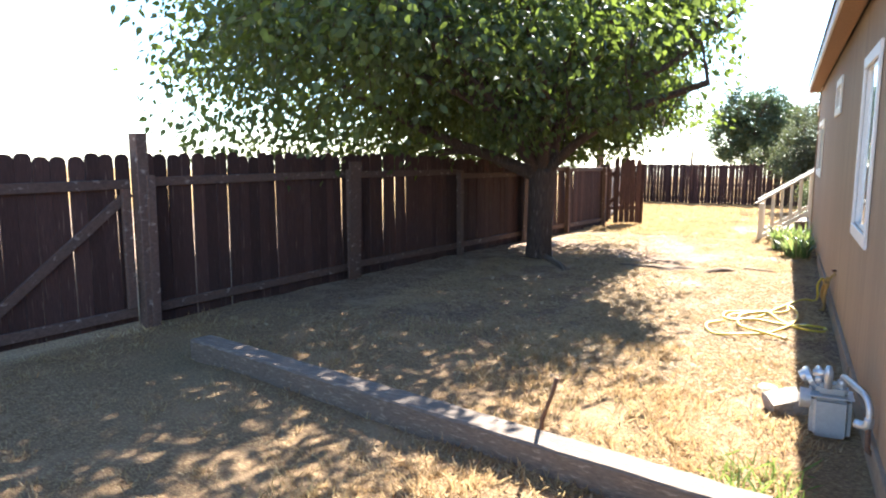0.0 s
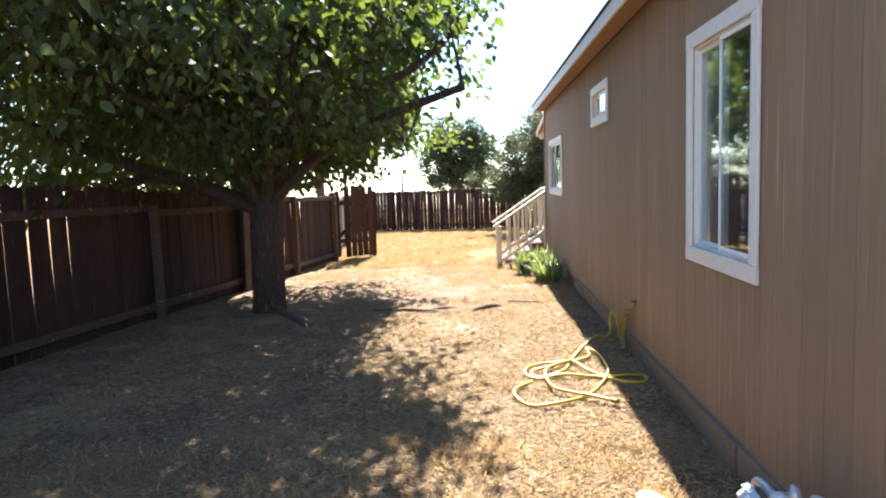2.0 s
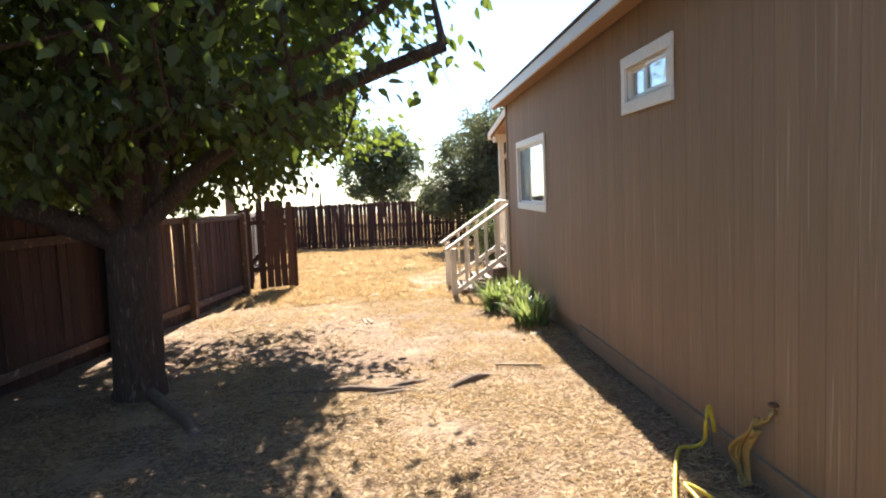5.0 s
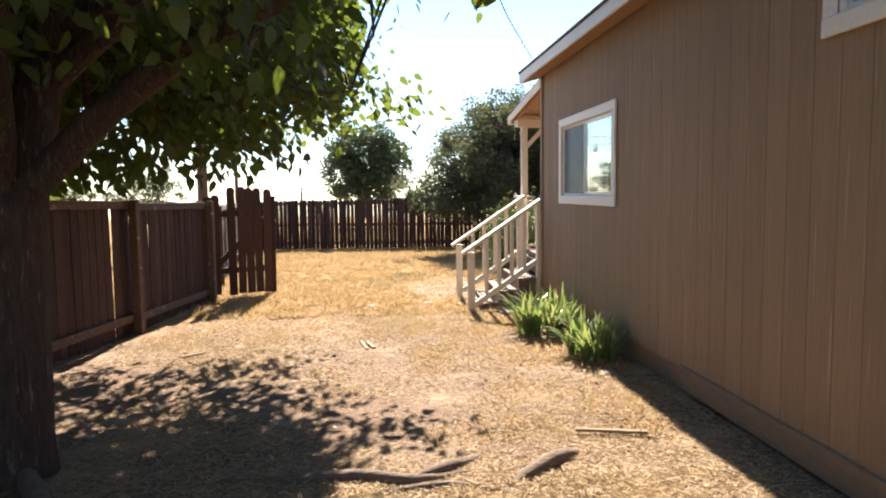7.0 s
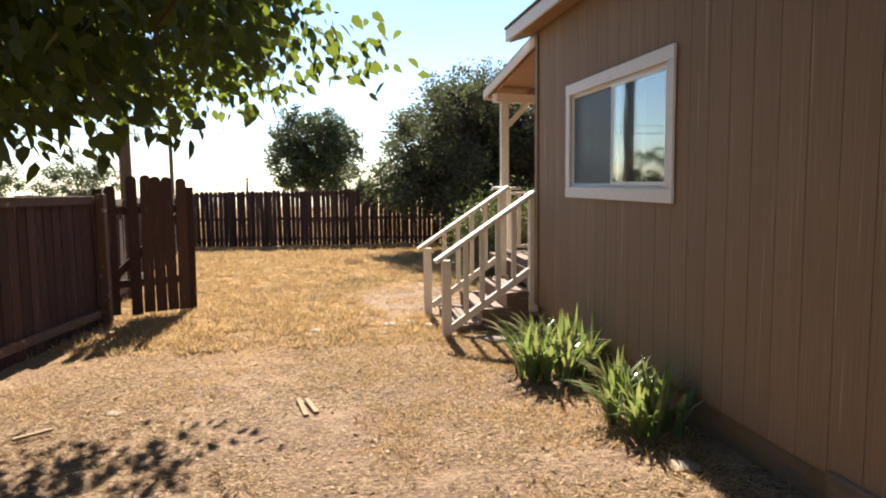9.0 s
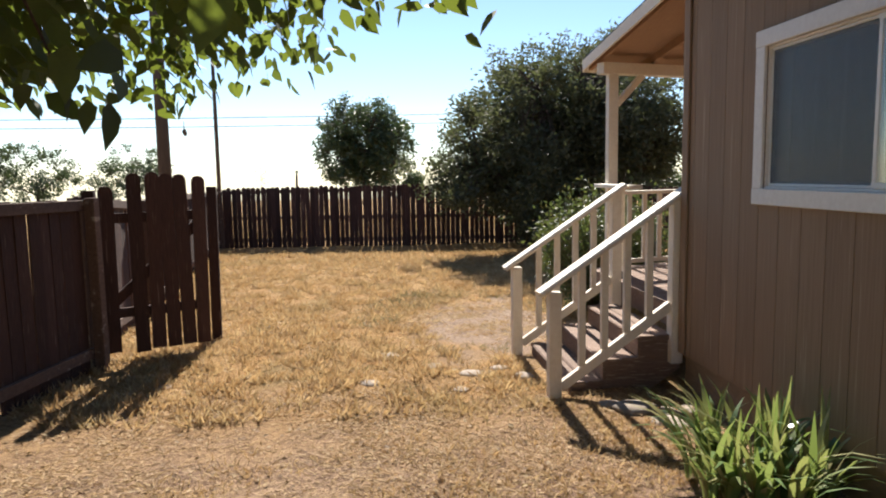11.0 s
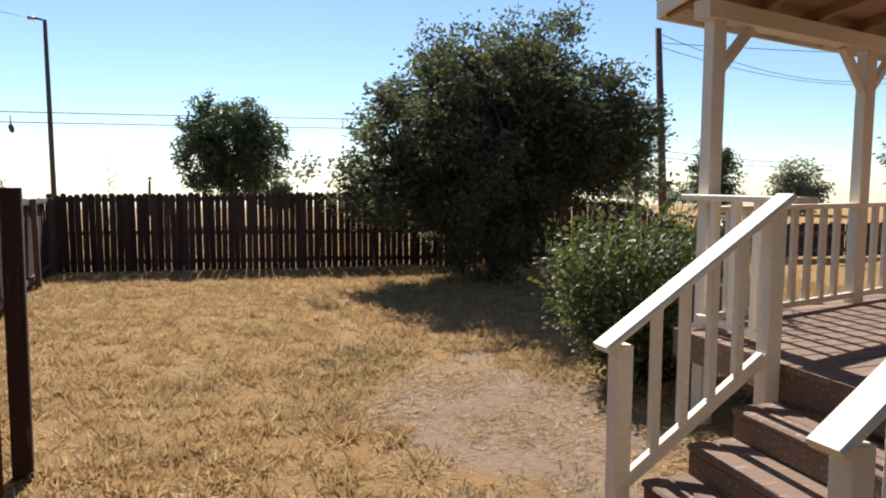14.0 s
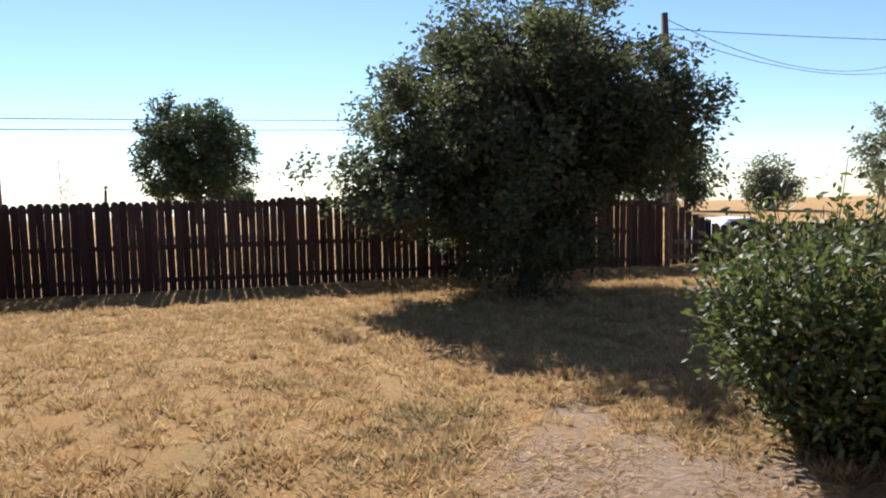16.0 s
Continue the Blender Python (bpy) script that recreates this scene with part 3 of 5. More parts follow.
wall_side()
skirting()
house_shell()
house_roof()
window(1, *OPENINGS[0], "tall sliding window with wide white trim boards", (4.95, 6.05))
window(2, *OPENINGS[1], "small high sliding window with white trim boards", None)
window(3, *OPENINGS[2], "wide sliding window with wide white trim boards", (13.5, 14.5), True)


# ---- porch ----
def far_y(x):
    """The far side of the porch, which is not quite square to the house."""
    return 17.655 + 0.27 * (x - 0.24)


def sheet(name, parent, corners, thick, material):
    """A flat board of four corners, thick downwards."""
    bm = bmesh.new()
    top = [bm.verts.new(c) for c in corners]
    low = [bm.verts.new(Vector(c) - Vector((0, 0, thick))) for c in corners]
    bm.faces.new(top), bm.faces.new(low[::-1])
    for i in range(4):
        bm.faces.new((top[i], low[i], low[(i + 1) % 4], top[(i + 1) % 4]))
    bmesh.ops.recalc_face_normals(bm, faces=bm.faces)
    return part(name, bm, material, parent)


def porch():
    p = thing("porch", pose(0.2, 17.0, 0), "raised wooden porch with cream-painted posts, railings and a shed roof", "porch")
    dx0, dx1, dy0, dz = 0.04, 3.4, HOUSE_Y1 + 0.03, 0.60
    y = dy0
    while y < far_y(dx1) + 0.1:
        x0 = max(dx0, (y + 0.07 - 17.80) / 0.27 + 0.24)
        if x0 < dx1 - 0.1:
            block("deck_board", p, (x0, y, dz - 0.038), (dx1, y + 0.135, dz), M_DECK)
        y += 0.142
    block("rim_joist", p, (dx0 + 0.01, dy0, dz - 0.19), (dx0 + 0.05, 17.72, dz - 0.04), M_DECK)
    bar("rim_joist", p, (dx0 + 0.055, far_y(0.1) + 0.06, dz - 0.115), (dx1, far_y(dx1) + 0.06, dz - 0.115), 0.04, 0.15, M_DECK)
    for x in (0.9, 1.75, 2.6):
        block("joist", p, (x, dy0, dz - 0.17), (x + 0.04, far_y(x) - 0.03, dz - 0.042), M_DECK)
    posts = (0.24, 2.05, 3.3)
    for x in posts:
        y = far_y(x)
        block("porch_post", p, (x - 0.05, y - 0.05, -0.25), (x + 0.05, y + 0.05, 2.60), M_RAIL)
        block("post_footing", p, (x - 0.115, y - 0.1, -0.3), (x + 0.115, y + 0.1, -0.05), M_STONE)
    # beam, braces, rafters and sheathing of the shed roof
    bar("beam", p, (0.10, far_y(0.10), 2.66), (3.5, far_y(3.5), 2.66), 0.12, 0.115, M_RAIL)
    for x, s in ((0.29, 1), (2.0, -1), (2.1, 1), (3.25, -1)):
        e = x + 0.30 * s
        bar("knee_brace", p, (x, far_y(x), 2.30), (e, far_y(e), 2.60), 0.06, 0.06, M_RAIL)
    z0, z1, ya = 3.03, 2.735, HOUSE_Y1 + 0.02
    for x in (0.12, 0.72, 1.32, 1.92, 2.52, 3.12):
        bar("rafter", p, (x, ya, z0), (x, far_y(x) + 0.37, z1), 0.04, 0.085, M_SOFFIT)
    ea, eb = far_y(0.06) + 0.40, far_y(3.55) + 0.40
    sheet("roof_sheathing", p, ((0.06, ya, z0 + 0.064), (3.55, ya, z0 + 0.064), (3.55, eb, z1 + 0.064), (0.06, ea, z1 + 0.064)), 0.018, M_SOFFIT)
    sheet("roofing", p, ((0.04, ya, z0 + 0.082), (3.57, ya, z0 + 0.082), (3.57, eb + 0.02, z1 + 0.082), (0.04, ea + 0.02, z1 + 0.082)), 0.014, M_SHINGLE)
    bar("fascia", p, (0.045, ya, z0 + 0.01), (0.045, ea, z1 + 0.01), 0.022, 0.11, M_RAIL)
    bar("fascia", p, (0.04, ea - 0.006, z1 - 0.005), (3.55, eb - 0.006, z1 - 0.005), 0.022, 0.11, M_RAIL)
    # railing on the yard side and along the far edge
    block("rail_cap", p, (0.085, 16.75, 1.455), (0.215, 17.74, 1.492), M_RAIL)
    bar("rail_cap", p, (0.217, far_y(0.217), 1.394), (3.4, far_y(3.4), 1.394), 0.13, 0.036, M_RAIL)
    block("bottom_rail", p, (0.13, 16.92, 0.665), (0.17, 17.60, 0.71), M_RAIL)
    bar("bottom_rail", p, (0.30, far_y(0.30), 0.668), (3.24, far_y(3.24), 0.668), 0.04, 0.045, M_RAIL)
    for y in (17.07, 17.26, 17.45):
        block("baluster", p, (0.125, y, 0.711), (0.175, y + 0.05, 1.454), M_RAIL)
    x = 0.46
    while x < 3.15:
        if abs(x - 2.05) > 0.12:
            block("baluster", p, (x - 0.022, far_y(x) - 0.022, 0.691), (x + 0.022, far_y(x) + 0.022, 1.375), M_RAIL)
        x += 0.185


def stairs():
    s = thing("porch_stairs", pose(-0.5, 16.15, 0), "short wooden stairs with worn treads and cream-painted handrails", "stairs")
    ya, yb = 15.45, 16.74
    # newels, handrails that run slightly askew, and balusters on both sides
    for low, top in ((15.42, 15.515), (16.74, 16.80)):
        def along(x):
            return low + (top - low) * (x + 1.065) / 1.11
        block("newel_post", s, (-1.0, low - 0.045, -0.08), (-0.91, low + 0.045, 0.775), M_RAIL)
        block("newel_post", s, (-0.06, top - 0.045, 0.2), (0.03, top + 0.045, 1.44), M_RAIL)
        bar("handrail", s, (-1.065, low, 0.765), (0.06, top, 1.495), 0.135, 0.038, M_RAIL, c=0.012)
        bar("lower_rail", s, (-0.905, along(-0.905), 0.075), (-0.055, top, 0.63), 0.045, 0.07, M_RAIL)
        for k in range(4):
            x = -0.745 + 0.172 * k
            zb = 0.08 + (x + 0.905) * 0.652 + 0.04
            zt = 0.765 + (x + 1.065) * 0.649 - 0.03
            block("baluster", s, (x - 0.025, along(x) - 0.022, zb), (x + 0.025, along(x) + 0.022, zt), M_RAIL)
    for y in (ya + 0.10, (ya + yb) / 2, yb - 0.12):
        bm = bmesh.new()
        prof = [(-0.80, -0.08), (-0.80, 0.045), (-0.545, 0.045), (-0.545, 0.205), (-0.29, 0.205), (-0.29, 0.37), (0.035, 0.37), (0.035, 0.15), (-0.3, -0.08)]
        vs = [[bm.verts.new((x, y + d, z)) for x, z in prof] for d in (-0.02, 0.02)]
        bm.faces.new(vs[0]), bm.faces.new(vs[1][::-1])
        for i in range(len(prof)):
            j = (i + 1) % len(prof)
            bm.faces.new((vs[0][i], vs[1][i], vs[1][j], vs[0][j]))
        bmesh.ops.recalc_face_normals(bm, faces=bm.faces)
        part("stringer", bm, M_DECK, s)
    for x, z in ((-0.69, 0.085), (-0.43, 0.245), (-0.165, 0.41)):
        block("tread", s, (x - 0.145, ya + 0.05, z - 0.04), (x - 0.003, yb - 0.03, z), M_DECK, c=0.012)
        block("riser", s, (x - 0.135, ya + 0.06, z - 0.16), (x - 0.113, yb - 0.035, z - 0.042), M_DECK)
        block("tread", s, (x + 0.003, ya + 0.06, z - 0.04), (x + 0.145, yb - 0.03, z), M_DECK, c=0.012)


porch()
stairs()


# ---- fences ----
def picket_mesh(w, h, style):
    key = ("picket", round(w, 3), round(h, 3), style)
    if key not in MESHES:
        if style == "round":
            top = [(w / 2, h - 0.07), (w * 0.47, h - 0.035), (w * 0.3, h - 0.008), (0, h), (-w * 0.3, h - 0.008), (-w * 0.47, h - 0.035), (-w / 2, h - 0.07)]
        elif style == "dog":
            top = [(w / 2, h - 0.04), (w / 2 - 0.035, h), (-w / 2 + 0.035, h), (-w / 2, h - 0.04)]
        else:
            top = [(w / 2, h), (-w / 2, h)]
        prof = [(-w / 2, 0), (w / 2, 0)] + top
        n = len(prof)
        v = [(x, d, z) for d in (-0.009, 0.009) for x, z in prof]
        f = [tuple(range(n)), tuple(range(2 * n - 1, n - 1, -1))] + [(i, i + n, (i + 1) % n + n, (i + 1) % n) for i in range(n)]
        me = meshed("picket", v, f, M_FENCE)
        MESHES[key] = me
    return MESHES[key]


def fence(name, label, p0, p1, height, rails, style="dog", post_gap=2.4, post_extra=0.0, facing=1, gap=(0.003, 0.022), width=0.137, bottom=0.05, post_style=0.09, rng_seed=1, stations=None, planks=()):
    """A run of pickets from p0 to p1. facing: the side of the rails (1: to the left of the way). height: at start and end."""
    r = random.Random(rng_seed)
    a, b = Vector((*p0, 0)), Vector((*p1, 0))
    d = (b - a).normalized()
    n = Vector((-d.y, d.x, 0)) * facing
    length, yaw = (b - a).length, math.degrees(math.atan2(d.y, d.x))
    fe = thing(name, pose(a.x, a.y, zg(a.y)), label, "fence")

    def h_at(s):
        return float(np.interp(s / length, [i / (len(height) - 1) for i in range(len(height))], height))
    s = 0.0
    while s < length - 0.05:
        w = width + r.choice((-0.008, 0, 0, 0.006))
        q = a + d * (s + w / 2)
        h = round(h_at(s) - bottom + r.choice((-0.02, -0.01, 0, 0, 0.01)), 2)
        m = pose(q.x, q.y, zg(q.y) + bottom + r.uniform(-0.015, 0.015), r.uniform(-0.6, 0.6), r.uniform(-0.5, 0.5), yaw + r.uniform(-1.5, 1.5))
        put("picket", picket_mesh(w, h, style), fe, m)
        s += w + (r.uniform(*gap) if r.random() < 0.85 else gap[1] * r.uniform(1.0, 1.8))
    count = max(1, round(length / post_gap))
    stops = [0.0, *stations, length] if stations else [length * i / count for i in range(count + 1)]
    for at in stops:
        q = a + d * at + n * (0.019 + 0.038 + post_style / 2)
        h = h_at(at) + post_extra
        mm = pose(q.x, q.y, zg(q.y) + h / 2 - 0.1, r.uniform(-0.8, 0.8), r.uniform(-0.8, 0.8), yaw)
        put("fence_post", slab(post_style, post_style, round(h + 0.2, 2), M_FENCE_RAIL, 0.006), fe, mm)
    for z in rails:
        for s0, s1 in zip(stops, stops[1:]):
            u, v = a + d * s0 + n * 0.03, a + d * s1 + n * 0.03
            zz = (h_at((s0 + s1) / 2) + z) if z < 0 else z
            bar("fence_rail", fe, (u.x, u.y, zg(u.y) + zz + r.uniform(-0.012, 0.012)), (v.x, v.y, zg(v.y) + zz + r.uniform(-0.012, 0.012)), 0.038, 0.088, M_FENCE_RAIL)
    # broad boards nailed over some posts
    for at in planks:
        q = a + d * at + n * (0.019 + 0.038 + post_style + 0.014)
        h = round(h_at(at) - 0.12, 2)
        put("cover_board", slab(0.235, 0.024, h, M_FENCE_RAIL, 0.004), fe, pose(q.x, q.y, zg(q.y) + h / 2 + 0.02, 0.8, 1.2, yaw), "broad brown board nailed over a post")
    return fe


FX = lambda y: -6.46 + 0.106 * y     # line of the side fence
fence("picket_fence", "tall weathered dark brown picket fence shaded by the tree", (FX(4.15), 4.15), (FX(12.35), 12.35), (1.66, 1.64, 1.55), (-0.26, 0.16), "round", facing=-1, post_extra=-0.2, rng_seed=3, post_style=0.09, gap=(0.0, 0.012), bottom=-0.03, stations=(2.94, 5.7), planks=(2.94, 8.1))
fence("picket_fence", "weathered brown picket fence with a rail along its top", (FX(12.4), 12.4), (FX(16.75), 16.75), (1.49, 1.47, 1.47), (-0.05, 0.17), "flat", facing=-1, post_extra=0.02, rng_seed=4, bottom=-0.02, stations=(2.0,))
fence("picket_fence", "old brown picket fence along the side of the back yard", (-4.85, 17.0), (-6.35, 29.0), (1.5, 1.5, 1.5), (-0.05, 0.17), "flat", facing=-1, rng_seed=5, bottom=-0.02)
fence("picket_fence", "long dark brown picket fence with light showing through its gaps", (-6.35, 29.14), (5.85, 27.407), (1.58, 1.59, 1.6, 1.56, 1.37), (-0.12, 0.78, 0.2), "dog", facing=1, rng_seed=6, gap=(0.004, 0.012), width=0.118, bottom=-0.02)
fence("picket_fence", "brown picket fence stepping down to a lower run", (5.9, 27.4), (6.95, 27.25), (1.33, 0.86), (0.5, 0.2), "flat", facing=-1, rng_seed=7, post_gap=1.5)
fence("picket_fence", "low dark brown picket fence beside the road", (7.0, 27.243), (24.0, 24.9), (0.82, 0.9, 0.95), (0.6, 0.2), "dog", facing=-1, rng_seed=8)
fence("picket_fence", "tall weathered dark brown picket fence", (-6.9, -6.0), (FX(2.55), 2.5), (1.66, 1.66), (-0.26, 0.16), "round", facing=-1, post_extra=-0.12, rng_seed=9, bottom=-0.03)


def side_gate():
    """The shut gate in the side fence, with a slanting brace."""
    a, b = Vector((FX(2.55) + 0.0, 2.6, 0)), Vector((FX(4.0), 4.0, 0))
    d = (b - a).normalized()
    yaw = math.degrees(math.atan2(d.y, d.x))
    n = Vector((d.y, -d.x, 0))
    g = thing("wooden_gate", pose(a.x, a.y, zg(3)), "shut reddish brown picket gate with a slanting brace", "gate")
    r = random.Random(21)
    s, length = 0.0, (b - a).length
    while s < length - 0.08:
        w = 0.137
        q = a + d * (s + w / 2)
        put("picket", picket_mesh(w, round(1.60 + r.choice((-0.02, 0, 0.01)), 2), "round"), g, pose(q.x, q.y, zg(q.y) + 0.06, 0, r.uniform(-0.4, 0.4), yaw))
        s += w + r.uniform(0.003, 0.012)
    z = zg(3.3)
    o = n * 0.03
    bar("gate_rail", g, a + o + Vector((0, 0, z + 1.38)), b + o + Vector((0, 0, z + 1.38)), 0.038, 0.088, M_FENCE_RAIL)
    bar("gate_rail", g, a + o + Vector((0, 0, z + 0.16)), b + o + Vector((0, 0, z + 0.16)), 0.038, 0.088, M_FENCE_RAIL)
    bar("brace", g, a + n * 0.032 + Vector((0, 0, z + 0.24)), b + n * 0.032 + Vector((0, 0, z + 1.30)), 0.036, 0.088, M_FENCE_RAIL)
    for e, f in ((a + d * 0.05, 1), (b - d * 0.05, 1)):
        block("stile", g, e + n * 0.052 - Vector((0.02, 0.045, -z - 0.21)), e + n * 0.052 + Vector((0.018, 0.045, z + 1.335)), M_FENCE_RAIL)
    post = tagged(put("gate_post", slab(0.12, 0.12, 2.1, M_FENCE_RAIL, 0.008), None, pose(FX(4.08) + 0.07, 4.09, zg(4) + 0.80, 0.6, -0.5, yaw)), "thick weathered post at the shut gate", "post")
    return post


side_gate()


def open_gate():
    """The open gate that stands square to the side fence."""
    a, b = Vector((-4.62, 17.0, 0)), Vector((-3.83, 17.42, 0))
    d = (b - a).normalized()
    yaw = math.degrees(math.atan2(d.y, d.x))
    n = Vector((d.y, -d.x, 0))
    g = thing("wooden_gate", pose(a.x, a.y, 0), "open dark brown picket gate standing ajar in the yard", "gate")
    r = random.Random(5)
    for i, (s, h) in enumerate(((-0.09, 1.47), (0.04, 1.50), (0.285, 1.64), (0.425, 1.63), (0.565, 1.62), (0.70, 1.61), (0.83, 1.60))):
        q = a + d * s
        put("picket", picket_mesh(0.122, h, "round"), g, pose(q.x, q.y, 0.06 + r.uniform(-0.02, 0.01), 0, r.uniform(-0.8, 0.8), yaw + r.uniform(-1, 1)))
    for z in (0.42, 1.28):
        bar("gate_rail", g, a - n * 0.03 + Vector((0, 0, z)), b - n * 0.03 + Vector((0, 0, z)), 0.038, 0.088, M_FENCE)
    bar("brace", g, a - n * 0.07 + Vector((0, 0, 0.44)), b - n * 0.07 + Vector((0, 0, 1.25)), 0.036, 0.088, M_FENCE)
    tagged(put("gate_post", slab(0.1, 0.1, 1.75, M_FENCE, 0.008), None, pose(-3.9, 18.0, 0.66, 0, 0.6, 10)), "weathered brown post behind the open gate", "post")
    tagged(put("gate_post", slab(0.1, 0.1, 1.75, M_FENCE, 0.008), None, pose(FX(16.85) + 0.02, 16.87, 0.66, 0, 0, 10)), "weathered brown hinge post of the open gate", "post")


open_gate()


# ---- trees ----
def grow(name, base, label, crown, trunk_r, fork, limbs, clumps, per, leaf, shape, material, droop=0.6, spread=0.35, seed=1, keep=None, sides=8, lean=(0, 0), clear=None, sag=0.0, lobes=0.3, extra=(), arms=()):
    """A tree: trunk, limbs out to the crown, twigs to clumps of leaves.
    crown: centre and radii of the crown, above which keep(x, y, z) may cut gaps."""
    r = random.Random(seed)
    base, cc, cr = Vector(base), Vector(crown[0]), Vector(crown[1])
    t = thing(name, Matrix.Translation(base), label, "tree")
    f = base + Vector((lean[0], lean[1], fork))
    trunk = [base + Vector((0, 0, -0.15)), base + Vector((lean[0] * 0.1, lean[1] * 0.1, 0.12)), base + Vector((lean[0] * 0.35, lean[1] * 0.3, fork * 0.4)), base + Vector((lean[0] * 0.7, lean[1] * 0.7, fork * 0.75)), f]
    v, fc = tube_data(curve_points(trunk, 4), [trunk_r * k for k in np.interp(np.linspace(0, 1, 17), (0, 0.12, 0.3, 1), (1.5, 1.12, 1.0, 1.02))], 14)
    put("trunk", meshed("trunk", v, fc, M_BARK, True), t)
    ends = []
    for i in range(limbs):
        a = 2 * math.pi * (i + r.uniform(-0.3, 0.3)) / limbs
        up = r.uniform(-0.55, 0.75)
        e = cc + Vector((math.cos(a) * cr.x * 0.72, math.sin(a) * cr.y * 0.72, up * cr.z * 0.75))
        for _ in range(12):
            if keep and not keep(*(e + (e - cc).normalized() * 0.35)):
                e = e.lerp(cc, 0.25)
        mid = f.lerp(e, 0.45) + Vector((r.uniform(-0.3, 0.3), r.uniform(-0.3, 0.3), 0.25 * (e - f).length * r.uniform(-0.1, 0.5)))
        pts = curve_points([f - Vector((0, 0, trunk_r * 0.6)), f.lerp(mid, 0.45) + Vector((r.uniform(-0.12, 0.12),) * 3), mid, e], 6)
        rad = [trunk_r * 0.52 * (1 - 0.86 * k / (len(pts) - 1)) for k in range(len(pts))]
        lv, lf = tube_data(pts, rad, sides)
        put("limb", meshed("limb", lv, lf, M_BARK, True), t)
        ends.append((pts, rad))
    for ctrl, r0, r1 in arms:
        pts = curve_points([Vector(c) + Vector((r.uniform(-0.05, 0.05), r.uniform(-0.05, 0.05), r.uniform(-0.04, 0.04))) for c in ctrl], 7)
        rad = [r0 + (r1 - r0) * k / (len(pts) - 1) + 0.008 * noise.noise(p * 5) for k, p in enumerate(pts)]
        lv, lf = tube_data(pts, rad, 10)
        put("limb", meshed("limb", lv, lf, M_BARK, True), t)
        ends.append((pts, rad))
        # crooked side branches off each limb
        for k in range(5):
            i = r.randint(len(pts) // 5, len(pts) * 3 // 5)
            go = (pts[i + 1] - pts[i]).normalized() + Vector((r.gauss(0, 0.8), r.gauss(0, 0.8), r.gauss(0.25, 0.5)))
            q, side = pts[i].copy(), [pts[i].copy()]
            for _ in range(5):
                go = (go.normalized() + Vector((r.gauss(0, 0.35), r.gauss(0, 0.35), r.gauss(0.05, 0.3)))).normalized()
                q = q + go * r.uniform(0.22, 0.42)
                side.append(q.copy())
            if not clear or all(clear(*p) and p.x < -1.9 for p in side):
                side = curve_points(side, 3)
                br = [max(0.007, rad[i] * 0.5 * (1 - 0.85 * m / (len(side) - 1))) for m in range(len(side))]
                bv, bf = tube_data(side, br, 7)
                put("branch", meshed("branch", bv, bf, M_BARK, True), t)
                ends.append((side, br))
    nodes = [(p, rd) for pts, rad in ends for p, rd in list(zip(pts, rad))[4:]]
    tv, tf, pos, tip = [], [], [], []
    made = tries = 0
    spare = list(extra)
    while made < clumps and tries < clumps * 40:
        tries += 1
        q = Vector((r.gauss(0, 1), r.gauss(0, 1), r.gauss(0, 1))).normalized() * (r.random() ** 0.45)
        c = cc + Vector((q.x * cr.x, q.y * cr.y, q.z * cr.z - sag * (q.x * q.x + q.y * q.y)))
        bump_r = 0.86 + lobes * noise.noise(Vector((c.x, c.y, c.z)) * (1.6 / max(cr)) * 2.2 + Vector((seed, 0, 0)))
        few = per
        if spare:
            e = spare.pop()
            c, few = Vector(e[:3]), int(e[3]) if len(e) > 3 else 44
        elif q.length > bump_r or (keep and not keep(c.x, c.y, c.z)):
            continue
        made += 1
        p, rd = min(nodes, key=lambda o: (o[0] - c).length_squared)
        m = p.lerp(c, 0.5) + Vector((r.uniform(-0.1, 0.1), r.uniform(-0.1, 0.1), 0.12 * (c - p).length))
        if made % 2 == 0 or (c - p).length < 1.5:
            tube_data([p, m, c], [min(rd * 0.6, 0.025) + 0.004, 0.010, 0.004] if few == per else [0.007, 0.005, 0.003], 5, tv, tf)
        out = (c - cc).normalized()
        wide = spread if few == per else spread * 0.5
        for k in range(few):
            g = Vector((r.gauss(0, wide), r.gauss(0, wide), r.gauss(0, wide * 0.75)))
            if clear and not clear(*(c + g)):
                continue
            pos.append(c + g)
            tip.append(Vector((r.gauss(0, 0.7), r.gauss(0, 0.7), r.gauss(-droop, 0.45))) + out * 0.5)
    tagged(put("branchwork", meshed("branchwork", tv, tf, M_BARK), t), kind="stuff")
    n = len(pos)
    sizes = nrg.uniform(0.6, 1.25, n) * leaf
    leaf_cloud("crown", np.array([tuple(p) for p in pos]), sizes, shape, material, np.array([tuple(p) for p in tip]), t)
    return t


def mulberry_keep(x, y, z):
    # a hollow under the crown round the trunk, open to the south, and a ragged eastern edge by the house
    d = math.hypot(x + 4.06, y - 10.2)
    if z < 2.2 and d < 1.3:
        return False
    if d < 2.6 and z < 3.6 and y < 10.6 and noise.noise((x * 1.7, y * 1.7, z * 1.7)) < 0.1:
        return False
    if x > -5.6 and y < 8.8 and z < 2.7 + 0.3 * noise.noise((x, y, 5)):
        return False
    if x > -1.6 + 0.5 * noise.noise((x, y * 0.7, z)):
        return False
    if x < -0.8 - 1.1 * (y - 0.1) + 0.4 * noise.noise((x, y, z)):
        return False
    if z < (1.55 if x < -5.3 else 1.95) + 0.25 * noise.noise((x * 0.8, y * 0.8, 0)):
        return False
    return True


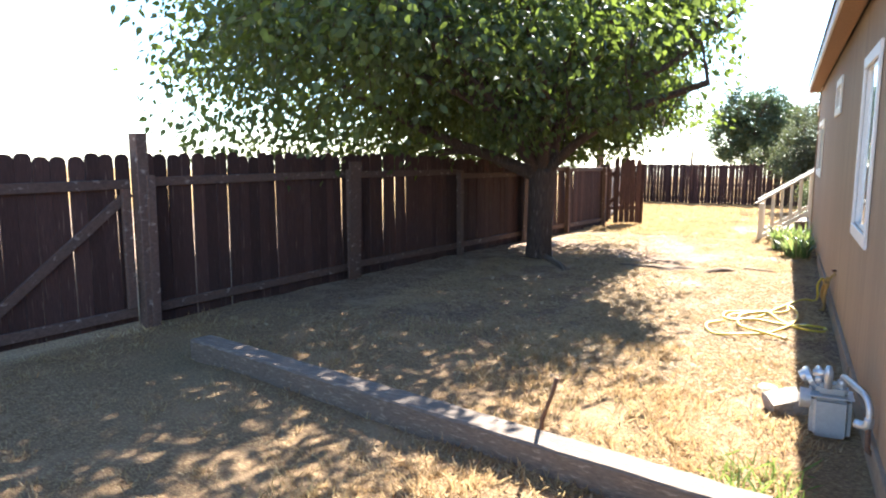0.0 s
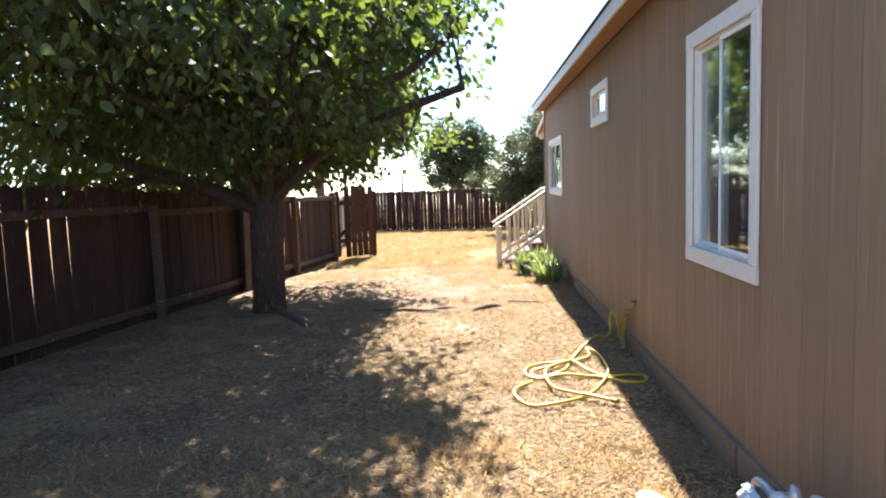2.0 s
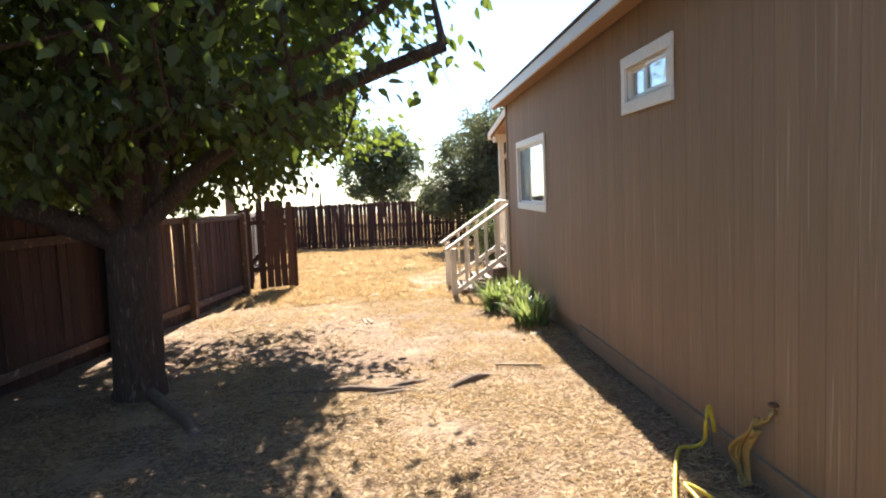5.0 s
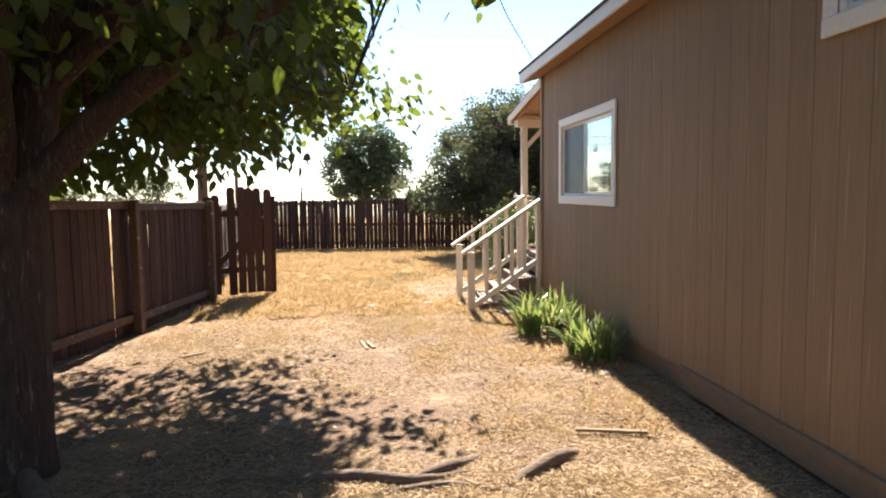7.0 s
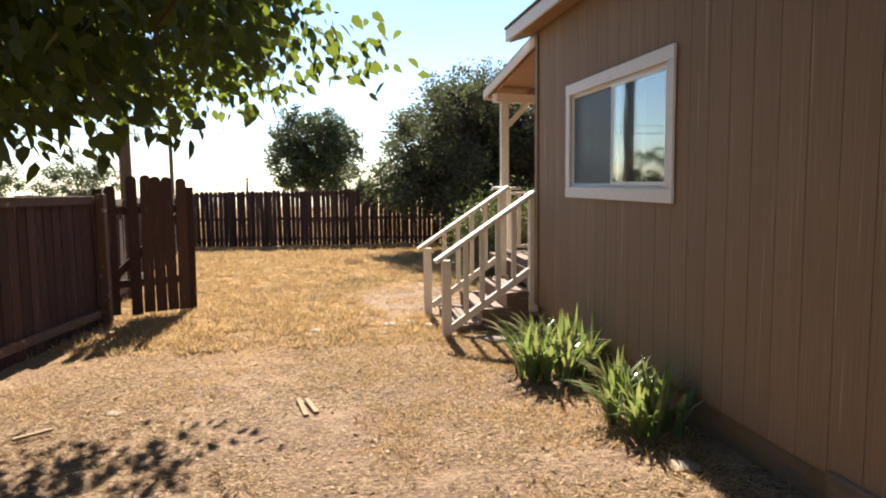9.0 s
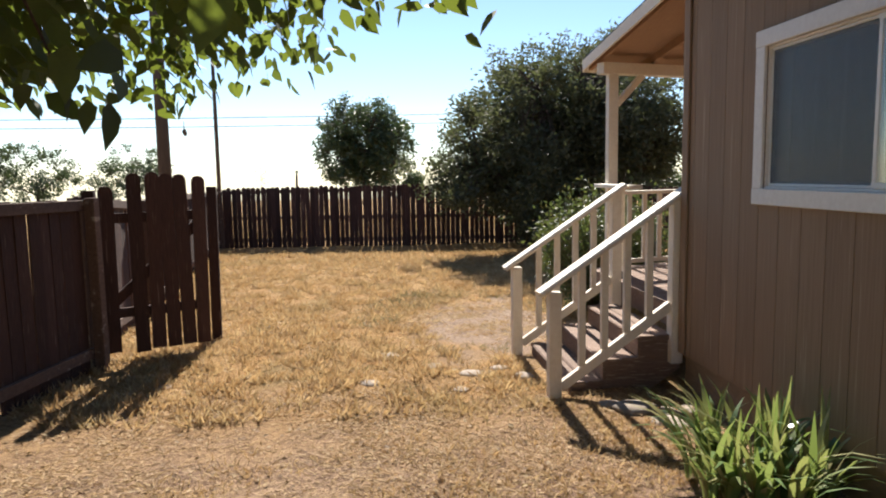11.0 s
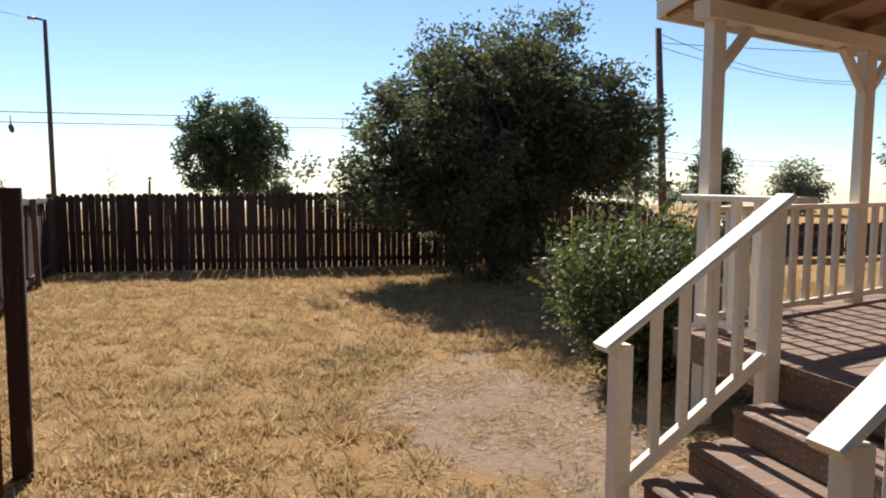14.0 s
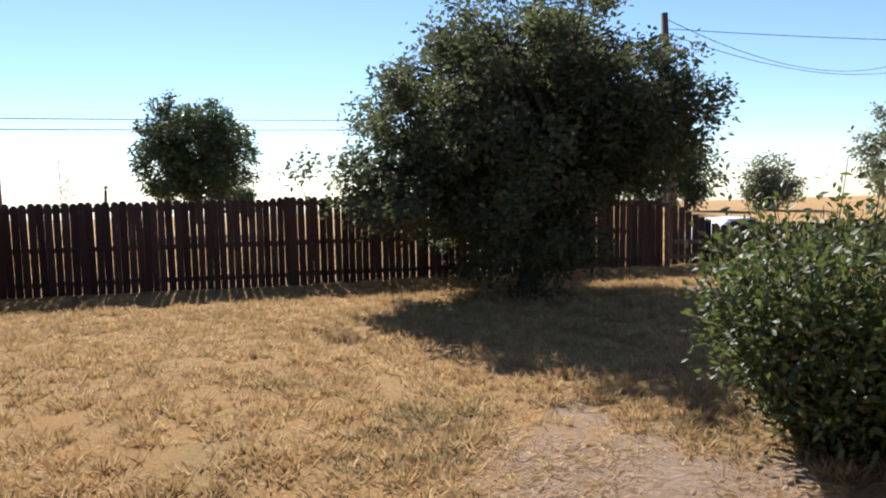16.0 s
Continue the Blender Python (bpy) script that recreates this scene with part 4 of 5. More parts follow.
def mulberry_clear(x, y, z):
    """Room that the leaves leave free: the way along the house and the space under the crown."""
    low = 1.4 if x < -5.3 else 1.8 if x < -3.6 else 2.1
    if y > 10.8:
        low = 1.4 if x < -5.3 else 1.62 + 0.2 * max(0, x + 3.7) + 0.14 * max(0, y - 12.4)
    return z > low and x < (-1.1 if z > 2.9 or (z > 2.45 and 8.6 < y < 9.8) else -1.45 if y > 13.0 else -2.25)


ARMS = (([(-4.06, 10.2, 1.45), (-4.75, 10.0, 1.75), (-5.4, 9.7, 2.0), (-6.2, 9.3, 2.4), (-7.2, 8.8, 3.0)], 0.12, 0.035),
        ([(-4.03, 10.2, 1.4), (-3.75, 10.3, 2.4), (-3.2, 10.4, 3.6), (-3.0, 10.6, 5.2)], 0.14, 0.045),
        ([(-4.0, 10.2, 1.5), (-3.4, 10.0, 2.0), (-2.6, 9.6, 2.42), (-1.51, 8.98, 2.74)], 0.085, 0.045),
        ([(-3.85, 10.25, 2.1), (-3.0, 10.2, 2.75), (-2.15, 10.15, 3.1), (-1.3, 10.1, 3.75)], 0.07, 0.03),
        ([(-4.08, 10.2, 1.5), (-4.3, 10.0, 2.4), (-4.45, 9.9, 3.2), (-4.8, 9.6, 4.6)], 0.1, 0.035),
        ([(-4.3, 10.0, 2.3), (-5.45, 9.6, 2.9), (-6.4, 9.2, 3.3), (-7.6, 8.8, 4.0)], 0.06, 0.018),
        ([(-4.06, 10.15, 1.5), (-4.2, 9.2, 2.3), (-4.5, 8.0, 2.9), (-4.9, 6.5, 3.6)], 0.08, 0.025),
        ([(-4.1, 10.3, 1.5), (-4.3, 11.2, 2.2), (-4.6, 12.6, 2.9), (-4.8, 14.2, 3.6)], 0.09, 0.025))
HANG = random.Random(31)
mulberry = grow("mulberry_tree", (-4.08, 10.2, zg(10.2)), "broad leafy tree with a thick dark trunk and low spreading limbs", ((-5.4, 9.85, 4.3), (4.7, 6.2, 3.0)), 0.205, 1.45, 6, 1950, 66, 0.098, BROAD, M_MULBERRY, 0.7, 0.34, 3, mulberry_keep, lean=(0.04, 0.0), clear=mulberry_clear, sag=1.5, arms=ARMS,
     extra=((-3.9, 15.0, 2.3), (-3.4, 15.2, 2.32), (-2.8, 15.5, 2.55), (-3.1, 15.3, 2.6), (-4.4, 15.1, 2.3), (-1.85, 13.5, 2.45), (-2.1, 13.6, 2.6), (-2.4, 13.9, 2.7), (-4.8, 15.3, 2.5), (-3.7, 15.4, 2.6),
            *[(HANG.uniform(-7.2, -2.5), HANG.uniform(11.8, 15.0), HANG.uniform(2.4, 4.3), 70) for _ in range(310)],
            *[(HANG.uniform(-5.2, -2.9), HANG.uniform(10.9, 12.8), HANG.uniform(1.8, 2.7), 46) for _ in range(60)],
            *[(HANG.uniform(-2.7, -1.5), HANG.uniform(10.2, 11.6), HANG.uniform(3.5, 4.7), 60) for _ in range(38)],
            *[(HANG.uniform(-9.0, -5.6), HANG.uniform(8.5, 15.5), HANG.uniform(1.5, 2.7), 50) for _ in range(90)],
            *[(HANG.uniform(-4.6, -3.7), HANG.uniform(8.5, 9.6), HANG.uniform(1.95, 2.5), 32) for _ in range(16)],
            *[(HANG.uniform(-3.5, -2.5), HANG.uniform(8.9, 9.9), HANG.uniform(2.15, 2.9), 36) for _ in range(16)],
            *[(HANG.uniform(-4.9, -3.5), HANG.uniform(9.0, 10.0), HANG.uniform(2.1, 2.8), 12) for _ in range(12)],
            *[(-1.6 - 0.16 * k, 9.05 + 0.09 * k, 2.72 - 0.05 * k, 7) for k in range(6)],
            (-3.89, 15.28, 2.27, 7), (-3.74, 15.26, 2.19, 7), (-3.6, 15.28, 2.11, 7), (-3.51, 15.32, 2.03, 7), (-3.35, 15.2, 2.09, 7), (-3.53, 15.14, 2.26, 7), (-3.22, 15.3, 2.18, 7), (-3.24, 15.21, 2.3, 7), (-3.01, 15.39, 2.4, 7), (-2.89, 15.38, 2.39, 7), (-2.75, 15.41, 2.38, 7), (-2.63, 15.4, 2.42, 7)))
tube("hanging_twig", curve_points([(-2.7, 11.7, 3.8), (-1.9, 11.6, 3.6), (-1.4, 11.5, 3.15), (-1.2, 11.5, 2.8), (-1.03, 11.5, 2.52)], 5), [0.007 - 0.0002 * k for k in range(21)], M_BARK, mulberry, "thin bare drooping twig", 5)
def evergreen_keep(x, y, z):
    # a stepped western shoulder, a broad top, and daylight under the eastern limbs
    lump = noise.noise((x * 1.1, y * 1.1, z * 1.1 + 7)) + 0.5 * noise.noise((x * 2.6, y * 2.6, z * 2.6))
    roof = float(np.interp(x, (-1.1, -0.5, 0.4, 1.5, 2.5, 3.4, 4.0, 4.5, 4.55), (1.9, 2.9, 3.7, 4.15, 4.5, 4.3, 3.5, 2.2, -1.0)))
    floor_z = float(np.interp(x, (-1.0, 0.6, 1.1, 2.1, 2.6, 5.6), (1.1, 0.7, 0.0, 0.0, 1.3, 1.6)))
    if z > roof + 0.75 * lump or z < floor_z + 0.3 * noise.noise((x, y, 0)):
        return False
    return z < roof - 1.3 or noise.noise((x * 2.3, y * 2.3, z * 2.3)) > -0.12


grow("evergreen_tree", (2.1, 26.0, -0.2), "wide dark green tree standing in front of the picket fence", ((2.35, 25.9, 2.35), (4.1, 2.7, 2.95)), 0.2, 1.0, 8, 1900, 64, 0.105, SMALL, M_BIGLEAF, 0.1, 0.13, 5, evergreen_keep, lean=(0.15, 0), lobes=0.6)
grow("oak_tree", (-2.9, 57.0, -0.2), "round dark oak standing far beyond the fence", ((-2.9, 57.0, 3.5), (3.5, 3.2, 3.5)), 0.25, 1.6, 9, 330, 75, 0.26, SMALL, M_OAK, 0.2, 0.25, 6, lobes=0.9)
FIELD = ((37, 76, 12.5, 3.2, M_EUC, "tall airy grey-green tree beyond the field"), (44, 73, 7.8, 2.5, M_OAK, "dark conical tree beyond the field"),
         (50, 68, 5.3, 2.7, M_EUC, "low spreading tree at the edge of the field"), (57, 60, 10.0, 4.5, M_EUC, "tall grey-green trees beside the road"),
         (61, 49, 11.0, 4.2, M_EUC, "tall grey-green tree beside the road"), (-44, 100, 9.0, 7.0, M_OAK, "low dark trees in the distance"),
         (-34, 105, 8.5, 6.0, M_OAK, "low dark trees in the distance"), (4, 130, 5.5, 2.0, M_OAK, "low dark trees in the distance"),
         (33, 95, 4.5, 5, M_OAK, "low dark trees in the distance"), (70, 110, 5.0, 9, M_OAK, "low dark trees in the distance"))
for i, (x, y, h, w, mat, lab) in enumerate(FIELD):
    b = gz(x, y)
    grow("field_tree", (x, y, b), lab, ((x, y, b + h * 0.5), (w, w * 0.9, h * 0.5)), 0.22, h * 0.25, 6, 90, 60, 0.42, SMALL, mat, 0.3, 0.42, 30 + i, lobes=0.5)


# ---- shrubs and plants ----
def shrub():
    r = random.Random(12)
    base = Vector((0.6, 18.9, zg(18.9)))
    s = thing("leafy_shrub", Matrix.Translation(base), "dense glossy green shrub growing beside the porch", "shrub")
    v, f, pos, tip = [], [], [], []
    for i in range(260):
        a, q = r.uniform(0, 2 * math.pi), r.random() ** 0.5
        h = (0.6 + 1.0 * r.random()) * (1.08 - 0.32 * q * q)
        if r.random() < 0.12:
            h += r.uniform(0.1, 0.3)
        top = base + Vector((math.cos(a) * 0.86 * q, math.sin(a) * 0.85 * q, h))
        foot = base + Vector((math.cos(a) * 0.25 * q, math.sin(a) * 0.25 * q, 0))
        pts = curve_points([foot, foot.lerp(top, 0.55) + Vector((r.uniform(-0.06, 0.06), r.uniform(-0.06, 0.06), 0.05)), top], 5)
        tube_data(pts, [0.008 - 0.006 * k / (len(pts) - 1) for k in range(len(pts))], 5, v, f)
        for k in range(85):
            u = r.uniform(0.12, 1.02) ** 0.8
            p = pts[min(int(u * (len(pts) - 1)), len(pts) - 1)]
            g = Vector((r.gauss(0, 0.075), r.gauss(0, 0.075), r.gauss(0, 0.07)))
            pos.append(p + g)
            tip.append(g * 6 + Vector((r.gauss(0, 0.4), r.gauss(0, 0.4), r.uniform(-0.2, 0.7))))
    tagged(put("stem_growth", meshed("stem_growth", v, f, M_BARK), s), kind="stuff")
    n = len(pos)
    leaf_cloud("foliage", np.array([tuple(p) for p in pos]), nrg.uniform(0.035, 0.08, n), SMALL, M_BUSH, np.array([tuple(p) for p in tip]), s)


def blades(name, parent, roots, heights, widths, leans, material, bend=0.5, segs=5):
    """Long strap leaves that arch over, in one mesh."""
    v, f = [], []
    for (x, y, z), h, w, (lx, ly) in zip(roots, heights, widths, leans):
        n0 = len(v)
        d = Vector((lx, ly, 0))
        side = Vector((-ly, lx, 0))
        side = side.normalized() if side.length > 1e-4 else Vector((1, 0, 0))
        for k in range(segs + 1):
            t = k / segs
            c = Vector((x, y, z)) + Vector((0, 0, 1)) * h * (t - bend * d.length * t ** 3) + d * h * t * t
            ww = w * (1 - t ** 3) * (0.7 + 0.6 * t * (1 - t) * 2)
            v += [tuple(c - side * ww), tuple(c + side * ww)]
        f += [(n0 + 2 * k, n0 + 2 * k + 1, n0 + 2 * k + 3, n0 + 2 * k + 2) for k in range(segs)]
    return put(name, meshed(name, v, f, material, True), parent)


def iris_clump(cx, cy, n, rx, ry, label, seed):
    r = random.Random(seed)
    z = zg(cy)
    s = thing("iris_plant", pose(cx, cy, z), label, "plant", "irises along the house wall")
    for k in range(n):
        a, q = r.uniform(0, 2 * math.pi), r.random() ** 0.5
        fx, fy = cx + math.cos(a) * rx * q, cy + math.sin(a) * ry * q
        fx = min(fx, -0.06)
        fan = r.uniform(0, math.pi)
        roots, hs, ws, ls = [], [], [], []
        for j in range(r.randint(6, 9)):
            u = (j - 3.5) / 4 + r.uniform(-0.1, 0.1)
            roots.append((fx + math.cos(fan) * u * 0.03, fy + math.sin(fan) * u * 0.03, z - 0.02))
            hs.append(r.uniform(0.28, 0.6 if n > 30 else 0.5))
            ws.append(r.uniform(0.014, 0.025))
            wild = r.random() < 0.45
            ox, oy = math.cos(a) * q * 0.38, math.sin(a) * q * 0.38
            lx = ox + math.cos(fan) * u * (1.0 if wild else 0.6) + r.uniform(-0.3, 0.1)
            ly = oy + math.sin(fan) * u * (1.0 if wild else 0.6) + r.uniform(-0.2, 0.18)
            k2 = max(1.0, math.hypot(lx, ly) / 0.7)
            ls.append((lx / k2, ly / k2))
        blades("leaf_fan", s, roots, hs, ws, ls, M_IRIS, 0.5)


shrub()
iris_clump(-0.37, 13.8, 34, 0.33, 0.36, "clump of sword-leaved green irises in the sun by the wall", 41)
iris_clump(-0.27, 12.5, 24, 0.19, 0.40, "smaller clump of green irises with some yellowed leaves", 42)

# ---- things on the ground ----
def timber():
    """The long square timber that lies across the yard."""
    a, b = Vector((-4.78, 3.62, 0)), Vector((-0.5, 2.72, 0))
    d = b - a
    bm = bmesh.new()
    n = 40
    rings = []
    for k in range(n + 1):
        t = k / n
        c = a + d * t
        c.z = zg(c.y) + 0.012
        s = Vector((-d.y, d.x, 0)).normalized()
        ring = []
        for u, w in ((0.1, 0.135), (0.088, 0.147), (-0.088, 0.147), (-0.1, 0.135), (-0.1, -0.06), (0.1, -0.06)):
            jit = 0.006 * noise.noise((t * 30, u * 40, w * 40))
            ring.append(bm.verts.new(c + s * (u + jit) + Vector((0, 0, w + jit))))
        rings.append(ring)
    for p, q in zip(rings, rings[1:]):
        for i in range(6):
            bm.faces.new((p[i], p[(i + 1) % 6], q[(i + 1) % 6], q[i]))
    bm.faces.new(rings[0]), bm.faces.new(rings[-1][::-1])
    bmesh.ops.recalc_face_normals(bm, faces=bm.faces)
    tagged(part("timber_beam", bm, M_TIMBER), "long weathered grey timber lying on the dry grass", "timber")


def stake():
    s = tagged(tube("metal_stake", [(-1.68, 3.1, zg(3) - 0.1), (-1.655, 3.1, zg(3) + 0.2), (-1.6, 3.1, zg(3) + 0.36), (-1.575, 3.1, zg(3) + 0.45)], [0.014, 0.013, 0.012, 0.013], M_RUST), "thin rusty stake leaning out of the ground by the timber", "stake")
    return s


def roots():
    specs = (([(-3.1, 10.05, 0.1), (-2.7, 9.93, 0.13), (-2.35, 9.97, 0.135), (-2.0, 9.87, 0.14), (-1.68, 9.98, 0.12)], 0.04),
             ([(-1.52, 9.8, 0.11), (-1.36, 9.93, 0.15), (-1.2, 10.06, 0.15), (-1.06, 10.2, 0.11)], 0.045),
             ([(-2.3, 9.75, 0.11), (-1.9, 9.8, 0.135), (-1.55, 9.7, 0.12), (-1.1, 9.72, 0.10)], 0.03),
             ([(-4.0, 10.15, 0.2), (-3.75, 9.8, 0.16), (-3.4, 9.3, 0.13), (-3.25, 8.8, 0.1)], 0.06),
             ([(-2.05, 9.88, 0.12), (-1.85, 9.98, 0.15), (-1.62, 10.2, 0.11)], 0.035))
    for ctrl, rad in specs:
        pts = curve_points(ctrl, 6)
        pts = [p + Vector((0, 0, 0.012 * noise.noise(p * 6))) for p in pts]
        n = len(pts)
        rr = [rad * (0.35 + 0.65 * math.sin(math.pi * (0.15 + 0.8 * k / n))) for k in range(n)]
        tagged(tube("tree_root", pts, rr, M_ROOT), "gnarled tree root breaking through the dry soil", "root", "roots of the yard tree")


def hose():
    z = zg(7) + 0.02
    h = thing("garden_hose", pose(-0.6, 7.2, z), "yellow garden hose lying in loose coils on the soil", "hose")
    # from the tap down the wall, through two loose coils and back towards the house
    run = [(-0.16, 8.18), (-0.28, 8.1), (-0.53, 7.54), (-0.66, 7.13), (-0.74, 6.94), (-0.89, 6.82), (-1.0, 6.91), (-0.99, 7.07), (-0.87, 7.24), (-0.7, 7.28), (-0.59, 7.23), (-0.5, 7.02), (-0.39, 6.87), (-0.24, 6.83), (-0.1, 6.86),
           (-0.13, 6.71), (-0.27, 6.65), (-0.39, 6.82), (-0.54, 6.87), (-0.71, 6.87), (-0.92, 6.86), (-0.95, 7.02), (-0.73, 7.17), (-0.51, 7.36), (-0.42, 7.51), (-0.42, 7.68), (-0.34, 7.55), (-0.33, 7.25), (-0.36, 6.95), (-0.45, 6.7), (-0.61, 6.4), (-0.81, 6.21), (-1.0, 6.19), (-1.09, 6.31), (-1.12, 6.49), (-0.98, 6.75)]
    drop = [(-0.05, 8.12, 0.30), (-0.09, 8.1, 0.46), (-0.14, 8.04, 0.40), (-0.13, 8.09, 0.26)]
    pts = curve_points(drop + [(x, y, z + 0.016 * (k % 3 == 1)) for k, (x, y) in enumerate(run)], 6)
    tube("hose_line", pts, 0.0115, M_HOSE, h, "", 8)
    loop = [(-0.6, 7.26), (-0.72, 7.17), (-0.84, 7.0), (-0.86, 6.74), (-0.83, 6.53), (-0.73, 6.42), (-0.61, 6.34), (-0.46, 6.21)]
    tube("hose_tail", curve_points([(x, y, z + 0.022) for x, y in loop], 6), 0.0115, M_HOSE, h, "", 8)
    tube("hose_coupling", [(-0.47, 6.22, z + 0.02), (-0.43, 6.19, z + 0.02)], 0.016, M_BRASS, h, "brass hose coupling", 8)
    # bundle hung at the tap
    b = thing("hose_bundle", pose(-0.06, 7.7, zg(7.7)), "old faded yellow hose hung in a bundle against the skirting", "hose")
    for k in range(4):
        e = 0.012 * k
        pts = curve_points([(-0.045 - e, 7.56 + 0.02 * k, 0.56), (-0.07 - e, 7.68 - e, 0.47), (-0.075 - e, 7.78 + e, 0.33), (-0.07, 7.77 + e, 0.2), (-0.08 - e, 7.70, zg(7) + 0.02), (-0.09 - e, 7.64, zg(7) + 0.03), (-0.085, 7.66 + e, 0.22), (-0.08, 7.68 + e, 0.36), (-0.06 - e, 7.6, 0.5)], 6)
        tube("hose_loop", pts, 0.010, M_OLDHOSE, b, "", 6)
    t = thing("garden_tap", pose(-0.03, 7.55, 0.57), "small brass garden tap on the house skirting", "tap")
    tube("spout", [(0.02, 7.55, 0.60), (-0.03, 7.55, 0.60), (-0.05, 7.55, 0.565)], 0.011, M_BRASS, t)
    tube("tap_wheel", [(-0.02, 7.55, 0.635), (-0.02, 7.55, 0.648)], 0.028, M_RUST, t)
    tube("tap_stem", [(-0.02, 7.55, 0.60), (-0.02, 7.55, 0.635)], 0.006, M_BRASS, t)


def gas_meter():
    """A box meter on its pipes, with the regulator and stopcock on the yard side."""
    z = zg(4)
    g = thing("gas_meter", pose(-0.21, 4.12, z), "grey gas meter with pipes and regulator beside the house", "gas meter")
    bm = bmesh.new()
    bmesh.ops.create_cube(bm, size=1, matrix=Matrix.Translation((-0.2, 4.13, z + 0.12)) @ Matrix.Diagonal((0.215, 0.16, 0.26, 1)))
    bmesh.ops.bevel(bm, geom=list(bm.edges), offset=0.03, segments=3, affect="EDGES")
    part("meter_case", bm, M_METER, g)
    bm = bmesh.new()
    bmesh.ops.create_cube(bm, size=1, matrix=Matrix.Translation((-0.2, 4.13, z + 0.285)) @ Matrix.Diagonal((0.17, 0.12, 0.07, 1)))
    bmesh.ops.bevel(bm, geom=list(bm.edges), offset=0.02, segments=2, affect="EDGES")
    part("meter_head", bm, M_METER, g)
    block("flange", g, (-0.315, 4.04, z + 0.247), (-0.085, 4.22, z + 0.255), M_GALV)
    bm = bmesh.new()
    bmesh.ops.create_cone(bm, cap_ends=True, segments=20, radius1=0.06, radius2=0.055, depth=0.06, matrix=Matrix.Translation((-0.335, 4.12, z + 0.21)) @ Matrix.Rotation(radians(90), 4, "Y"))
    part("dial_cover", bm, M_GALV, g, "pale round dial cover")
    # inlet riser from the ground, stopcock and regulator
    tube("inlet_pipe", curve_points([(-0.27, 4.32, z - 0.08), (-0.27, 4.32, z + 0.24), (-0.27, 4.3, z + 0.34), (-0.268, 4.23, z + 0.36), (-0.265, 4.16, z + 0.35), (-0.265, 4.13, z + 0.3)], 5), 0.019, M_GALV, g, "", 10)
    bm = bmesh.new()
    bmesh.ops.create_cone(bm, cap_ends=True, segments=24, radius1=0.075, radius2=0.075, depth=0.028, matrix=Matrix.Translation((-0.31, 4.2, z + 0.31)) @ Matrix.Rotation(radians(62), 4, "Y"))
    bmesh.ops.create_cone(bm, cap_ends=True, segments=16, radius1=0.045, radius2=0.03, depth=0.06, matrix=Matrix.Translation((-0.34, 4.2, z + 0.328)) @ Matrix.Rotation(radians(-118), 4, "Y"))
    part("regulator", bm, M_GALV, g, "dull silver regulator with a flat round body")
    tube("regulator_vent", [(-0.305, 4.09, z + 0.385), (-0.22, 4.07, z + 0.385)], 0.02, M_GALV, g, "", 10)
    tube("valve_cap", [(-0.225, 4.07, z + 0.3), (-0.225, 4.07, z + 0.4), (-0.225, 4.07, z + 0.435)], [0.02, 0.026, 0.014], M_GALV, g, "", 8)
    block("stopcock", g, (-0.295, 4.295, z + 0.12), (-0.245, 4.345, z + 0.18), M_BRASS)
    # outlet pipe that runs level to the wall side, bends and drops
    tube("outlet_pipe", curve_points([(-0.15, 4.1, z + 0.29), (-0.15, 4.09, z + 0.355), (-0.145, 4.05, z + 0.385), (-0.1, 3.86, z + 0.39), (-0.075, 3.76, z + 0.39), (-0.057, 3.7, z + 0.365), (-0.05, 3.677, z + 0.32), (-0.05, 3.675, z + 0.25)], 5), 0.017, M_GALV, g, "", 10)
    tube("elbow", curve_points([(-0.05, 3.675, z + 0.285), (-0.052, 3.677, z + 0.25), (-0.075, 3.7, z + 0.235), (-0.105, 3.725, z + 0.235)], 4), 0.025, M_GALV, g, "", 10)
    tube("house_pipe", [(-0.05, 3.675, z + 0.26), (-0.05, 3.66, z + 0.12), (0.03, 3.64, z + 0.06)], 0.014, M_RUST, g, "", 8)
    for x, y in ((-0.15, 4.1), (-0.265, 4.13)):
        tube("union_nut", [(x, y, z + 0.315), (x, y, z + 0.35)], 0.03, M_GALV, g, "", 6)
    block("meter_stand", g, (-0.24, 4.08, z - 0.08), (-0.16, 4.18, z - 0.008), M_RUST)


